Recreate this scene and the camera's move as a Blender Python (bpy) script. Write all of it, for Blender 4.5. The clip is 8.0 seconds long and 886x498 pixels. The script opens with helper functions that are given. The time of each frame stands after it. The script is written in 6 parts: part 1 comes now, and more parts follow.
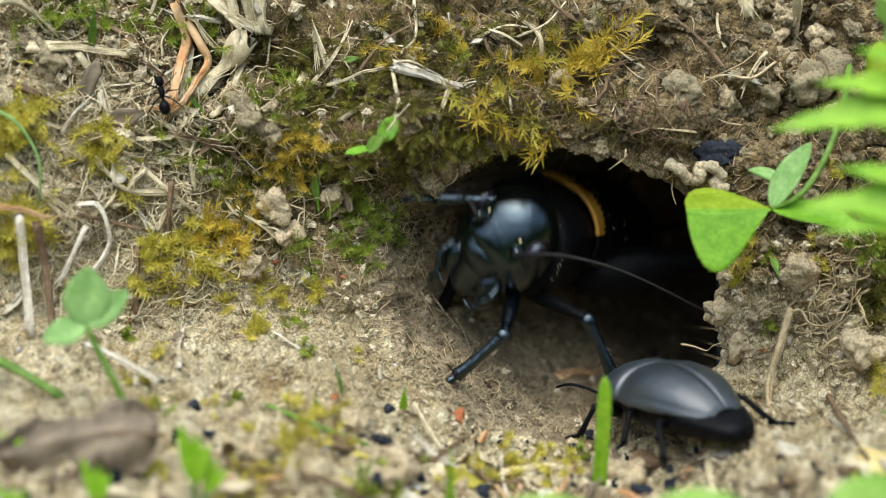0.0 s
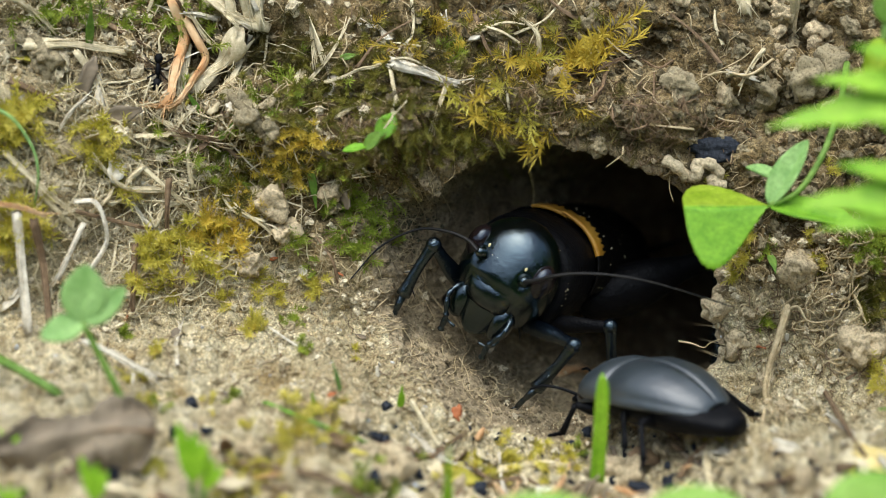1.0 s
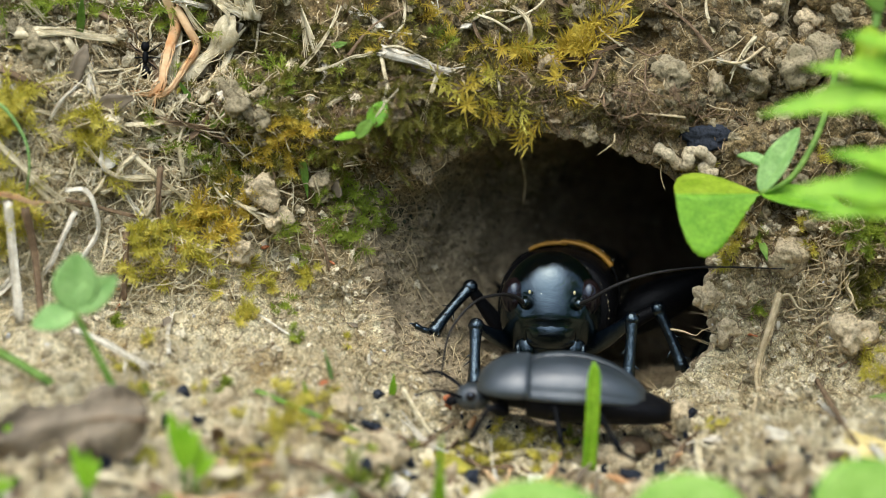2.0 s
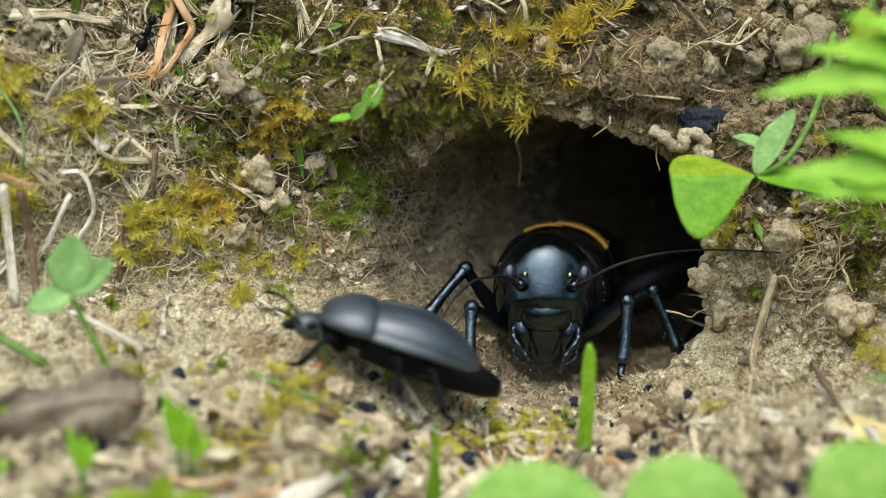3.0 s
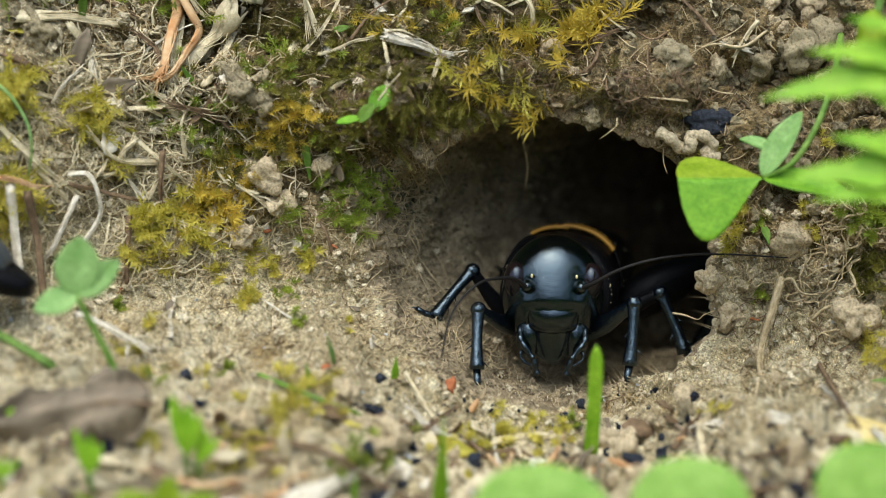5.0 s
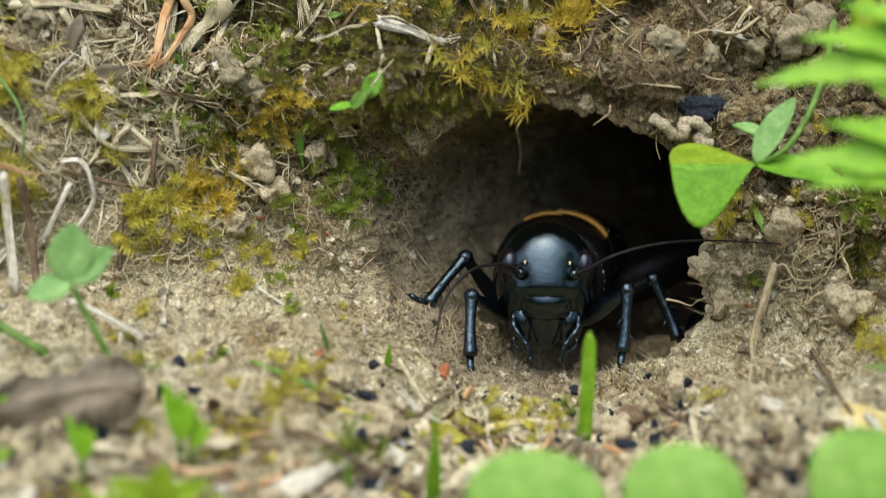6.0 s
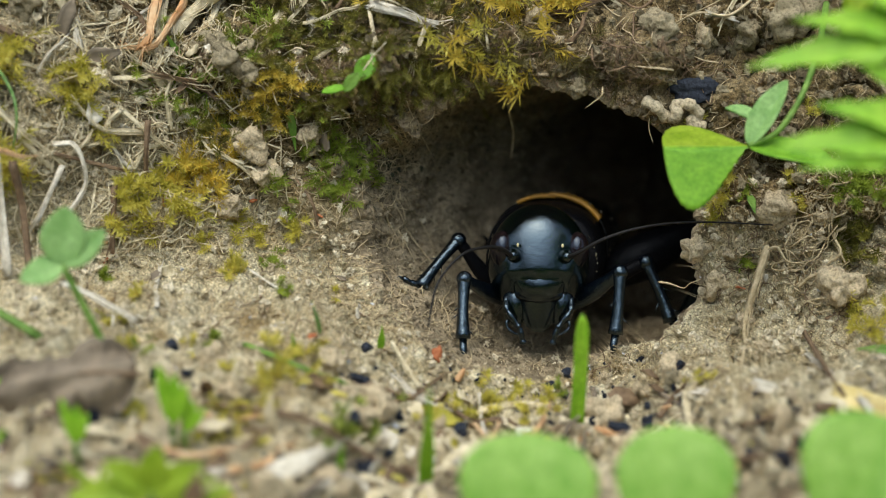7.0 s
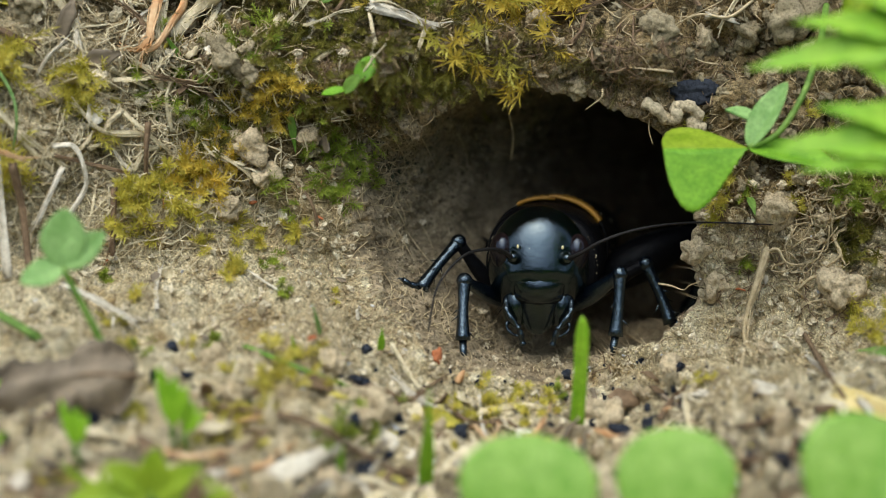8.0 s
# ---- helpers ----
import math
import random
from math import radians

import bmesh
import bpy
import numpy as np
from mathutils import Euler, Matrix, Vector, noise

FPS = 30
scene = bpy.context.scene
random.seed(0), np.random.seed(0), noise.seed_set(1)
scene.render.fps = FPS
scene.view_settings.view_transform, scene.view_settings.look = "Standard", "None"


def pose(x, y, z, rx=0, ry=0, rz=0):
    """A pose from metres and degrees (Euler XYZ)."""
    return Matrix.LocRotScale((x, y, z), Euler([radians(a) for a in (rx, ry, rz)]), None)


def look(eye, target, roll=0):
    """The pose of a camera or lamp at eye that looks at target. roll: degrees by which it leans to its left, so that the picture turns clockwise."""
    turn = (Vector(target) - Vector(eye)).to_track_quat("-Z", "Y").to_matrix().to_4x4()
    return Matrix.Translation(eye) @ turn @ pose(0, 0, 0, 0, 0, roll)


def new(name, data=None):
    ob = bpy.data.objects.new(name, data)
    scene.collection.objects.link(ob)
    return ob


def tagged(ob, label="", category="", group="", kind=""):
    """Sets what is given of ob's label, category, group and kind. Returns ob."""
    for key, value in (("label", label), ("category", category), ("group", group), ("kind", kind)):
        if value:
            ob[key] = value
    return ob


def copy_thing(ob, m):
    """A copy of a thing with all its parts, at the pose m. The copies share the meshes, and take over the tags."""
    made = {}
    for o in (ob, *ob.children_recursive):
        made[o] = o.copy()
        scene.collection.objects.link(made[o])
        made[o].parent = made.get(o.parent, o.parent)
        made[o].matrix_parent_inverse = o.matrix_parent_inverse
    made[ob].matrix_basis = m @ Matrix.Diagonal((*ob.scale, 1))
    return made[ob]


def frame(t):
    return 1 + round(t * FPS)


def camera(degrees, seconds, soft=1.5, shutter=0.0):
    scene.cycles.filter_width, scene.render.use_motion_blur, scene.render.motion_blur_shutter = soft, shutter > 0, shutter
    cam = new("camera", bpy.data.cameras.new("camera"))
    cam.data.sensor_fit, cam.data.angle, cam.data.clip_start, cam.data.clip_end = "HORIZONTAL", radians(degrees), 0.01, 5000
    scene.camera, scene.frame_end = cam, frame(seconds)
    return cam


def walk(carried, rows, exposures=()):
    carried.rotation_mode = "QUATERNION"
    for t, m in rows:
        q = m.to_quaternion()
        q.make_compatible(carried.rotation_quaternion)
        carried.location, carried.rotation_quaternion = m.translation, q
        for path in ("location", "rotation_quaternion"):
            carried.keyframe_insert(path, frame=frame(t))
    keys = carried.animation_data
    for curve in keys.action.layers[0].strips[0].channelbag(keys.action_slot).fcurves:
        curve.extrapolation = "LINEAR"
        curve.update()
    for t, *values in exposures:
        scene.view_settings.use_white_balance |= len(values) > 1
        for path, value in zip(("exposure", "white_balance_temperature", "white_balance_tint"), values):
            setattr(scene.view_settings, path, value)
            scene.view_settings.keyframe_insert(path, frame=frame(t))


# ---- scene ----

# ================= camera =================
# Bank space: u right, v up along the bank, w out of the bank, in millimetres; the camera stands 153 mm out.
LEAN_BACK = radians(20)
CB, SB = math.cos(LEAN_BACK), math.sin(LEAN_BACK)
MM = 0.001


def bank(u, v, w):
    return Vector((u, v * SB - w * CB, v * CB + w * SB)) * MM


def bank_dir(u, v, w):
    return Vector((u, v * SB - w * CB, v * CB + w * SB)).normalized()


cam = camera(20.0, 8.0, soft=0.85, shutter=0.5)
cam.data.dof.use_dof = True
cam.data.dof.focus_distance = 0.1538
cam.data.dof.aperture_fstop = 26.5
EYE = bank(0, 0, 153)
# seconds, yaw, pitch
TURNS = [
    (0.0, 0.316, -19.269), (0.5, 0.296, -19.290), (1.0, 0.256, -19.335), (1.5, 0.197, -19.428), (1.7, 0.137, -19.485),
    (2.8, -0.058, -19.966), (3.0, -0.059, -20.015), (3.5, 0.0, -20.0), (4.0, 0.059, -19.977), (4.5, 0.099, -19.977),
    (4.7, 0.108, -19.967), (5.8, 0.06, -20.11), (5.9, 0.0, -20.175), (6.0, -0.059, -20.276), (6.1, -0.11, -20.56),
    (6.2, -0.168, -20.895), (6.3, -0.219, -20.96), (6.4, -0.245, -20.94), (6.5, -0.256, -20.868), (6.6, -0.25, -20.775),
    (6.8, -0.238, -20.645), (7.0, -0.236, -20.671), (7.5, -0.216, -20.651), (8.0, -0.236, -20.631),
]
walk(cam, [(t, pose(*EYE, 90 + p, 0, y)) for t, y, p in TURNS], [(0.0, 0.03, 6500, 3), (1.7, 0.03, 6500, 3), (3.0, -0.03, 6500, 3), (3.5, -0.09, 6500, 3), (4.7, -0.1, 6500, 3), (6.0, -0.14, 6500, 3), (6.5, -0.22, 6500, 3), (7.0, -0.26, 6500, 3), (8.0, -0.26, 6500, 3)])

# ================= light =================
world = bpy.data.worlds.new("overcast_sky")
scene.world = world
world.use_nodes = True
wn = world.node_tree
sky = wn.nodes.new("ShaderNodeTexSky")
sky.sky_type = "NISHITA"
sky.sun_disc = False
sky.sun_elevation, sky.sun_rotation = radians(72), radians(200)
sky.air_density, sky.dust_density = 1.0, 4.0
bg = wn.nodes["Background"]
wn.links.new(sky.outputs[0], bg.inputs[0])
bg.inputs[1].default_value = 0.27
sun_data = bpy.data.lights.new("sun", "SUN")
sun_data.energy, sun_data.angle, sun_data.color = 2.2, radians(62), (0.9, 1.0, 1.17)
sun = new("sun", sun_data)
sun.matrix_world = look((-0.08, -0.42, 0.9), (0, 0, 0))

# ================= materials =================
class Nodes:
    def __init__(self, name):
        self.mat = bpy.data.materials.new(name)
        self.mat.use_nodes = True
        self.tree = self.mat.node_tree
        self.shader = self.tree.nodes["Principled BSDF"]
        self.coord = self.tree.nodes.new("ShaderNodeTexCoord").outputs["Object"]

    def node(self, kind, **values):
        n = self.tree.nodes.new(kind)
        for key, value in values.items():
            n.inputs[key.replace("_", " ")].default_value = value
        return n

    def link(self, a, b):
        self.tree.links.new(a, b)

    def noise(self, scale, detail=4.0, rough=0.6, coord=None):
        n = self.node("ShaderNodeTexNoise", Scale=scale, Detail=detail, Roughness=rough)
        self.link(coord or self.coord, n.inputs["Vector"])
        return n.outputs["Fac"]

    def ramp(self, fac, stops):
        n = self.tree.nodes.new("ShaderNodeValToRGB")
        while len(n.color_ramp.elements) < len(stops):
            n.color_ramp.elements.new(0.5)
        for e, (p, c) in zip(n.color_ramp.elements, stops):
            e.position, e.color = p, (*c, 1) if len(c) == 3 else c
        self.link(fac, n.inputs[0])
        return n.outputs[0]

    def mix(self, fac, a, b, mode="MIX"):
        n = self.tree.nodes.new("ShaderNodeMix")
        n.data_type, n.blend_type = "RGBA", mode
        for sock, v in ((n.inputs[0], fac), (n.inputs[6], a), (n.inputs[7], b)):
            if hasattr(v, "is_linked"):
                self.link(v, sock)
            elif isinstance(v, (int, float)):
                sock.default_value = v
            else:
                sock.default_value = (*v, 1)
        return n.outputs[2]

    def math(self, op, a, b=0.0):
        n = self.tree.nodes.new("ShaderNodeMath")
        n.operation = op
        for sock, v in ((n.inputs[0], a), (n.inputs[1], b)):
            if hasattr(v, "is_linked"):
                self.link(v, sock)
            else:
                sock.default_value = v
        return n.outputs[0]

    def bump(self, height, distance, strength=1.0):
        n = self.node("ShaderNodeBump", Strength=strength, Distance=distance)
        self.link(height, n.inputs["Height"])
        self.link(n.outputs[0], self.shader.inputs["Normal"])
        self.link(n.outputs[0], self.shader.inputs["Coat Normal"])

    def out(self, color=None, rough=None, **values):
        for sock, v in (("Base Color", color), ("Roughness", rough)):
            if v is None:
                continue
            if hasattr(v, "is_linked"):
                self.link(v, self.shader.inputs[sock])
            else:
                self.shader.inputs[sock].default_value = (*v, 1) if isinstance(v, tuple) else v
        for key, v in values.items():
            self.shader.inputs[key.replace("_", " ")].default_value = v
        return self.mat

    def island(self):
        return self.tree.nodes.new("ShaderNodeNewGeometry").outputs["Random Per Island"]


def soil_material():
    m = Nodes("dry_soil")
    big, mid, fine = m.noise(160, 4), m.noise(900, 5, 0.65), m.noise(4500, 3, 0.7)
    sand = m.ramp(mid, [(0.25, (0.235, 0.185, 0.1)), (0.46, (0.53, 0.45, 0.27)), (0.7, (0.78, 0.7, 0.475))])
    loam = m.ramp(mid, [(0.25, (0.06, 0.043, 0.019)), (0.5, (0.25, 0.185, 0.088)), (0.8, (0.52, 0.41, 0.225))])
    sep = m.tree.nodes.new("ShaderNodeSeparateXYZ")
    m.link(m.coord, sep.inputs[0])
    level = m.math("ADD", m.math("ADD", m.math("MULTIPLY", sep.outputs[2], 130.0), m.math("MINIMUM", m.math("ADD", m.math("MULTIPLY", sep.outputs[0], 120.0), 1.15), 0.12)), m.math("MULTIPLY", big, 1.5))
    color = m.mix(m.ramp(level, [(0.6, (0, 0, 0)), (1.0, (1, 1, 1))]), sand, loam)
    grain = m.ramp(fine, [(0.3, (0.42, 0.39, 0.35)), (0.46, (1, 1, 1)), (0.66, (1.55, 1.54, 1.52))])
    color = m.mix(1.0, color, grain, "MULTIPLY")
    speck = m.ramp(m.noise(10500, 2, 0.6), [(0.34, (0.5, 0.47, 0.43)), (0.45, (1, 1, 1)), (0.58, (1, 1, 1)), (0.68, (1.5, 1.5, 1.5))])
    color = m.mix(1.0, color, speck, "MULTIPLY")
    stain = m.ramp(m.noise(330, 5, 0.7), [(0.32, (0.62, 0.52, 0.38)), (0.46, (0.98, 0.95, 0.9)), (0.56, (1, 1, 1)), (0.7, (1.22, 1.2, 1.2))])
    color = m.mix(1.0, color, stain, "MULTIPLY")
    m.bump(m.math("ADD", m.math("MULTIPLY", mid, 0.8), m.math("MULTIPLY", fine, 0.8)), 0.0006, 1.0)
    return m.out(color, 0.95, Specular_IOR_Level=0.2)


# burrow soil in a darker brown, with the shade of the hollow painted in
def burrow_shade_material():
    m = Nodes("shaded_burrow_soil")
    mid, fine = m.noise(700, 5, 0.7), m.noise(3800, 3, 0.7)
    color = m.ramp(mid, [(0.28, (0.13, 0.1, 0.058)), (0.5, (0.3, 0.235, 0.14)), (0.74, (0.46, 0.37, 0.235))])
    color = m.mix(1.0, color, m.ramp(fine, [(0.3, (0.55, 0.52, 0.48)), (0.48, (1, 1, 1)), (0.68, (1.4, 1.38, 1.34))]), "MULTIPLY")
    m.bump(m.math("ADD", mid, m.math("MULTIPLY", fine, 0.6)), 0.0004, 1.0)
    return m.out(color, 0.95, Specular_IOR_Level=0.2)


def crumb_material(name, dark, light):
    m = Nodes(name)
    color = m.mix(m.island(), dark, light)
    fine = m.noise(5000, 4, 0.75)
    color = m.mix(1.0, color, m.ramp(fine, [(0.32, (0.4, 0.37, 0.34)), (0.5, (1, 1, 1)), (0.68, (1.35, 1.35, 1.35))]), "MULTIPLY")
    m.bump(fine, 0.0002, 0.9)
    return m.out(color, 0.93, Specular_IOR_Level=0.2)


def fibre_material(name, dark, light, rough=0.75, scale=2500):
    m = Nodes(name)
    n = m.noise(scale, 4, 0.7)
    color = m.mix(m.ramp(n, [(0.3, (0, 0, 0)), (0.7, (1, 1, 1))]), dark, light)
    color = m.mix(m.math("MULTIPLY", m.island(), 0.25), color, tuple(0.55 * c for c in dark))
    m.bump(n, 0.0001, 0.6)
    return m.out(color, rough, Specular_IOR_Level=0.3)


def leaf_material(name, dark, light, glow=0.25, rough=0.5, scale=700):
    m = Nodes(name)
    n, f = m.noise(scale, 3), m.noise(scale * 6, 3)
    color = m.mix(m.ramp(n, [(0.35, (0, 0, 0)), (0.65, (1, 1, 1))]), dark, light)
    color = m.mix(1.0, color, m.ramp(f, [(0.3, (0.75, 0.78, 0.7)), (0.7, (1.15, 1.12, 1.1))]), "MULTIPLY")
    m.bump(f, 0.00006, 0.5)
    mat = m.out(color, rough, Specular_IOR_Level=0.35)
    trans = m.tree.nodes.new("ShaderNodeBsdfTranslucent")
    m.link(color, trans.inputs[0])
    add = m.node("ShaderNodeMixShader", Fac=glow)
    m.link(m.shader.outputs[0], add.inputs[1])
    m.link(trans.outputs[0], add.inputs[2])
    m.link(add.outputs[0], m.tree.nodes["Material Output"].inputs[0])
    return mat


def shell_material(name, color, rough, bump_scale, bump, spot=None, coat=0.0, gloss=0.5, film=0.1, ior=1.5, tint=(1, 1, 1)):
    m = Nodes(name)
    n, f = m.noise(bump_scale, 3), m.noise(400, 3)
    c = m.mix(m.ramp(f, [(0.4, (0, 0, 0)), (0.7, (1, 1, 1))]), color, spot or tuple(1.6 * x for x in color))
    m.bump(m.math("ADD", n, m.math("MULTIPLY", m.noise(bump_scale * 0.22, 4), 2.0)), bump, 0.6)
    r = m.ramp(f, [(0.3, (rough * 0.8,) * 3), (0.7, (rough * 1.3,) * 3)])
    return m.out(c, r, Specular_IOR_Level=gloss, Specular_Tint=(*tint, 1), Coat_Weight=coat, Coat_Roughness=film, Coat_IOR=1.8, IOR=ior)


SOIL = soil_material()
BURROW_SHADE = burrow_shade_material()
TURF = fibre_material("meadow_turf", (0.03, 0.04, 0.012), (0.09, 0.12, 0.03), 0.9, 60)
CRUMB = crumb_material("pale_crumbs", (0.4, 0.32, 0.185), (0.78, 0.68, 0.47))
CRUMB_DARK = crumb_material("brown_crumbs", (0.09, 0.068, 0.034), (0.34, 0.28, 0.165))
CLOD = crumb_material("clod_soil", (0.33, 0.25, 0.14), (0.58, 0.465, 0.285))
CAST = crumb_material("worm_cast_clay", (0.5, 0.41, 0.25), (0.6, 0.5, 0.32))
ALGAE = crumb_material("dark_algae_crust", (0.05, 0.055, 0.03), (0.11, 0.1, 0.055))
# crumb colour darkened to go with the painted shade of the burrow
SHADE_CRUMB = crumb_material("shaded_brown_crumbs", (0.13, 0.1, 0.058), (0.4, 0.32, 0.2))
PEBBLE = crumb_material("black_grit", (0.012, 0.014, 0.02), (0.035, 0.04, 0.05))
QUARTZ = crumb_material("white_grit", (0.5, 0.5, 0.5), (0.7, 0.68, 0.64))
STRAW = fibre_material("bleached_straw", (0.46, 0.37, 0.2), (0.86, 0.75, 0.5))
WHITE_STRAW = fibre_material("white_straw", (0.48, 0.41, 0.28), (0.86, 0.79, 0.63))
BROWN_STRAW = fibre_material("brown_straw", (0.1, 0.06, 0.03), (0.3, 0.2, 0.11))
ORANGE = fibre_material("orange_dry_blade", (0.5, 0.21, 0.06), (0.8, 0.62, 0.36), scale=420)
YELLOW = fibre_material("yellow_dry_blade", (0.66, 0.48, 0.14), (0.92, 0.76, 0.36), scale=500)
ROOT = fibre_material("fine_root", (0.34, 0.25, 0.12), (0.74, 0.6, 0.36))
DEAD = fibre_material("dead_leaf", (0.1, 0.078, 0.05), (0.34, 0.265, 0.175), scale=420)
SEED = fibre_material("red_seed", (0.35, 0.1, 0.035), (0.55, 0.2, 0.08))
MOSS_Y = leaf_material("yellow_moss", (0.44, 0.39, 0.04), (0.82, 0.72, 0.16), 0.42)
MOSS_G = leaf_material("green_moss", (0.17, 0.23, 0.02), (0.42, 0.5, 0.07), 0.4)
MOSS_D = leaf_material("olive_moss", (0.11, 0.1, 0.016), (0.32, 0.29, 0.05), 0.25)
MOSS_B = leaf_material("brown_moss", (0.07, 0.055, 0.015), (0.2, 0.16, 0.04), 0.2)
MOSS_O = leaf_material("golden_moss", (0.43, 0.32, 0.04), (0.82, 0.62, 0.1), 0.42)
ROUND_LEAF = leaf_material("soft_round_leaf", (0.22, 0.44, 0.05), (0.38, 0.6, 0.12), 0.3, 0.5)
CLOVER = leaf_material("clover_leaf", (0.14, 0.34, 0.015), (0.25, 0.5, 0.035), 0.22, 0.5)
# yellow-green of bud, rosette and seedling, also the painted lit half of the clover
CLOVER_LIGHT = leaf_material("yellow_green_and_lit_leaf", (0.3, 0.45, 0.02), (0.46, 0.6, 0.05), 0.45, 0.5)
FRESH = leaf_material("fresh_leaf", (0.24, 0.5, 0.02), (0.4, 0.66, 0.05), 0.28, 0.45)
PALE_LEAF = leaf_material("pale_green_leaf", (0.24, 0.44, 0.12), (0.42, 0.64, 0.23), 0.3, 0.55)
RING_GREEN = leaf_material("light_blocking_ring", (0.03, 0.06, 0.015), (0.09, 0.14, 0.03), 0.1, 0.7, 6)
STEM = leaf_material("green_stem", (0.13, 0.26, 0.03), (0.26, 0.42, 0.08), 0.25, 0.45)
GLOSS = shell_material("glossy_black_shell", (0.001, 0.0016, 0.0018), 0.085, 13000, 0.000018, (0.001, 0.004, 0.002), ior=1.8, tint=(0.72, 0.9, 1.0))
LEG = shell_material("black_leg_shell", (0.001, 0.0018, 0.0035), 0.16, 6000, 0.00007, ior=1.85, tint=(0.7, 0.9, 1.0))
MATT = shell_material("dull_black_shell", (0.003, 0.003, 0.0035), 0.45, 5000, 0.0001, gloss=0.1)
WING = shell_material("black_wing", (0.004, 0.0035, 0.003), 0.5, 3000, 0.0001, gloss=0.12)
BAND = shell_material("orange_wing_base", (0.42, 0.2, 0.02), 0.5, 4000, 0.00005, (0.55, 0.3, 0.04))
EYE_MAT = shell_material("dark_compound_eye", (0.008, 0.005, 0.005), 0.12, 30000, 0.000005, tint=(0.7, 0.85, 1.0))
OCELLUS = shell_material("pale_ocellus", (0.6, 0.5, 0.25), 0.3, 3000, 0.00001)
ELYTRA = shell_material("satin_black_elytra", (0.014, 0.0205, 0.024), 0.42, 7000, 0.00003, gloss=1.0, coat=0.3, film=0.5)
HAIR = shell_material("dark_bristle", (0.007, 0.006, 0.005), 0.5, 5000, 0.00003, gloss=0.25)


# ================= mesh tools =================
class Build:
    """Collects vertices and faces of one mesh."""

    def __init__(self):
        self.v, self.f = [], []

    def add(self, verts, faces):
        k = len(self.v)
        self.v.extend(tuple(p) for p in verts)
        self.f.extend(tuple(i + k for i in face) for face in faces)

    def loft(self, rings, caps=True):
        """Closed rings of equal count, joined in order."""
        n = len(rings[0])
        k = len(self.v)
        for r in rings:
            self.v.extend(tuple(p) for p in r)
        for i in range(len(rings) - 1):
            for j in range(n):
                a, b = k + i * n + j, k + i * n + (j + 1) % n
                self.f.append((a, b, b + n, a + n))
        if caps:
            self.f.append(tuple(k + j for j in reversed(range(n))))
            self.f.append(tuple(k + (len(rings) - 1) * n + j for j in range(n)))

    def tube(self, pts, radii, n=7, flat=1.0, up=None, ribs=0.0):
        pts = [Vector(p) for p in pts]
        rings, prev = [], Vector(up or (0.3, 0.2, 1))
        for i, p in enumerate(pts):
            d = (pts[min(i + 1, len(pts) - 1)] - pts[max(i - 1, 0)])
            if d.length == 0:
                d = Vector((0, 0, 1))
            d.normalize()
            side = d.cross(prev)
            if side.length < 1e-4:
                side = d.cross(Vector((1, 0.1, 0)))
            side.normalize()
            prev = side.cross(d).normalized()
            r = radii[i] if hasattr(radii, "__len__") else radii
            rings.append([p + side * (r * (1 - ribs * (j % 2)) * math.cos(2 * math.pi * j / n)) + prev * (r * (1 - ribs * (j % 2)) * flat * math.sin(2 * math.pi * j / n)) for j in range(n)])
        self.loft(rings)

    def blade(self, base, along, normal, length, shape, fold=0.0, curl=0.0, thick=0.04, nl=14, nw=6, wave=0.0, seed=0.0, lo=-1.0, hi=1.0):
        """A leaf with two faces and a rim. shape(s) gives the half width at s from 0 to 1; curl bends it by radians towards -normal."""
        along, normal = Vector(along).normalized(), Vector(normal)
        side = along.cross(normal).normalized()
        normal = side.cross(along).normalized()
        top, bottom = [], []
        p, ang = Vector(base), 0.0
        step = length / nl
        for i in range(nl + 1):
            s = i / nl
            d = along * math.cos(ang) - normal * math.sin(ang)
            nn = normal * math.cos(ang) + along * math.sin(ang)
            h = max(shape(s), 0.001 * length)
            for j in range(nw + 1):
                x = lo + (hi - lo) * j / nw
                ruffle = wave * math.sin(9 * s + 5 * x + seed) * abs(x)
                q = p + side * (h * x * math.cos(fold)) + nn * (h * abs(x) * math.sin(fold) + ruffle)
                top.append(q + nn * thick / 2)
                bottom.append(q - nn * thick / 2)
            p = p + d * step
            ang += curl / nl
        faces, w, m = [], nw + 1, (nl + 1) * (nw + 1)
        for i in range(nl):
            for j in range(nw):
                a = i * w + j
                faces.append((a, a + 1, a + w + 1, a + w))
                faces.append((m + a, m + a + w, m + a + w + 1, m + a + 1))
            a, b = i * w, i * w + nw
            faces.append((a, a + w, m + a + w, m + a))
            faces.append((b, m + b, m + b + w, b + w))
        for j in range(nw):
            faces.append((j, m + j, m + j + 1, j + 1))
            a = nl * w + j
            faces.append((a, a + 1, m + a + 1, m + a))
        self.add(top + bottom, faces)

    def mesh(self, name, material, scale=MM, smooth=True):
        data = bpy.data.meshes.new(name)
        data.from_pydata([(x * scale, y * scale, z * scale) for x, y, z in self.v], [], self.f)
        data.materials.append(material)
        if smooth:
            data.shade_smooth()
        data.update()
        return data


def part(name, build, material, parent=None, label="", m=None):
    ob = new(name, build.mesh(name, material))
    if parent:
        ob.parent = parent
    if m is not None:
        ob.matrix_local = m
    return tagged(ob, label)


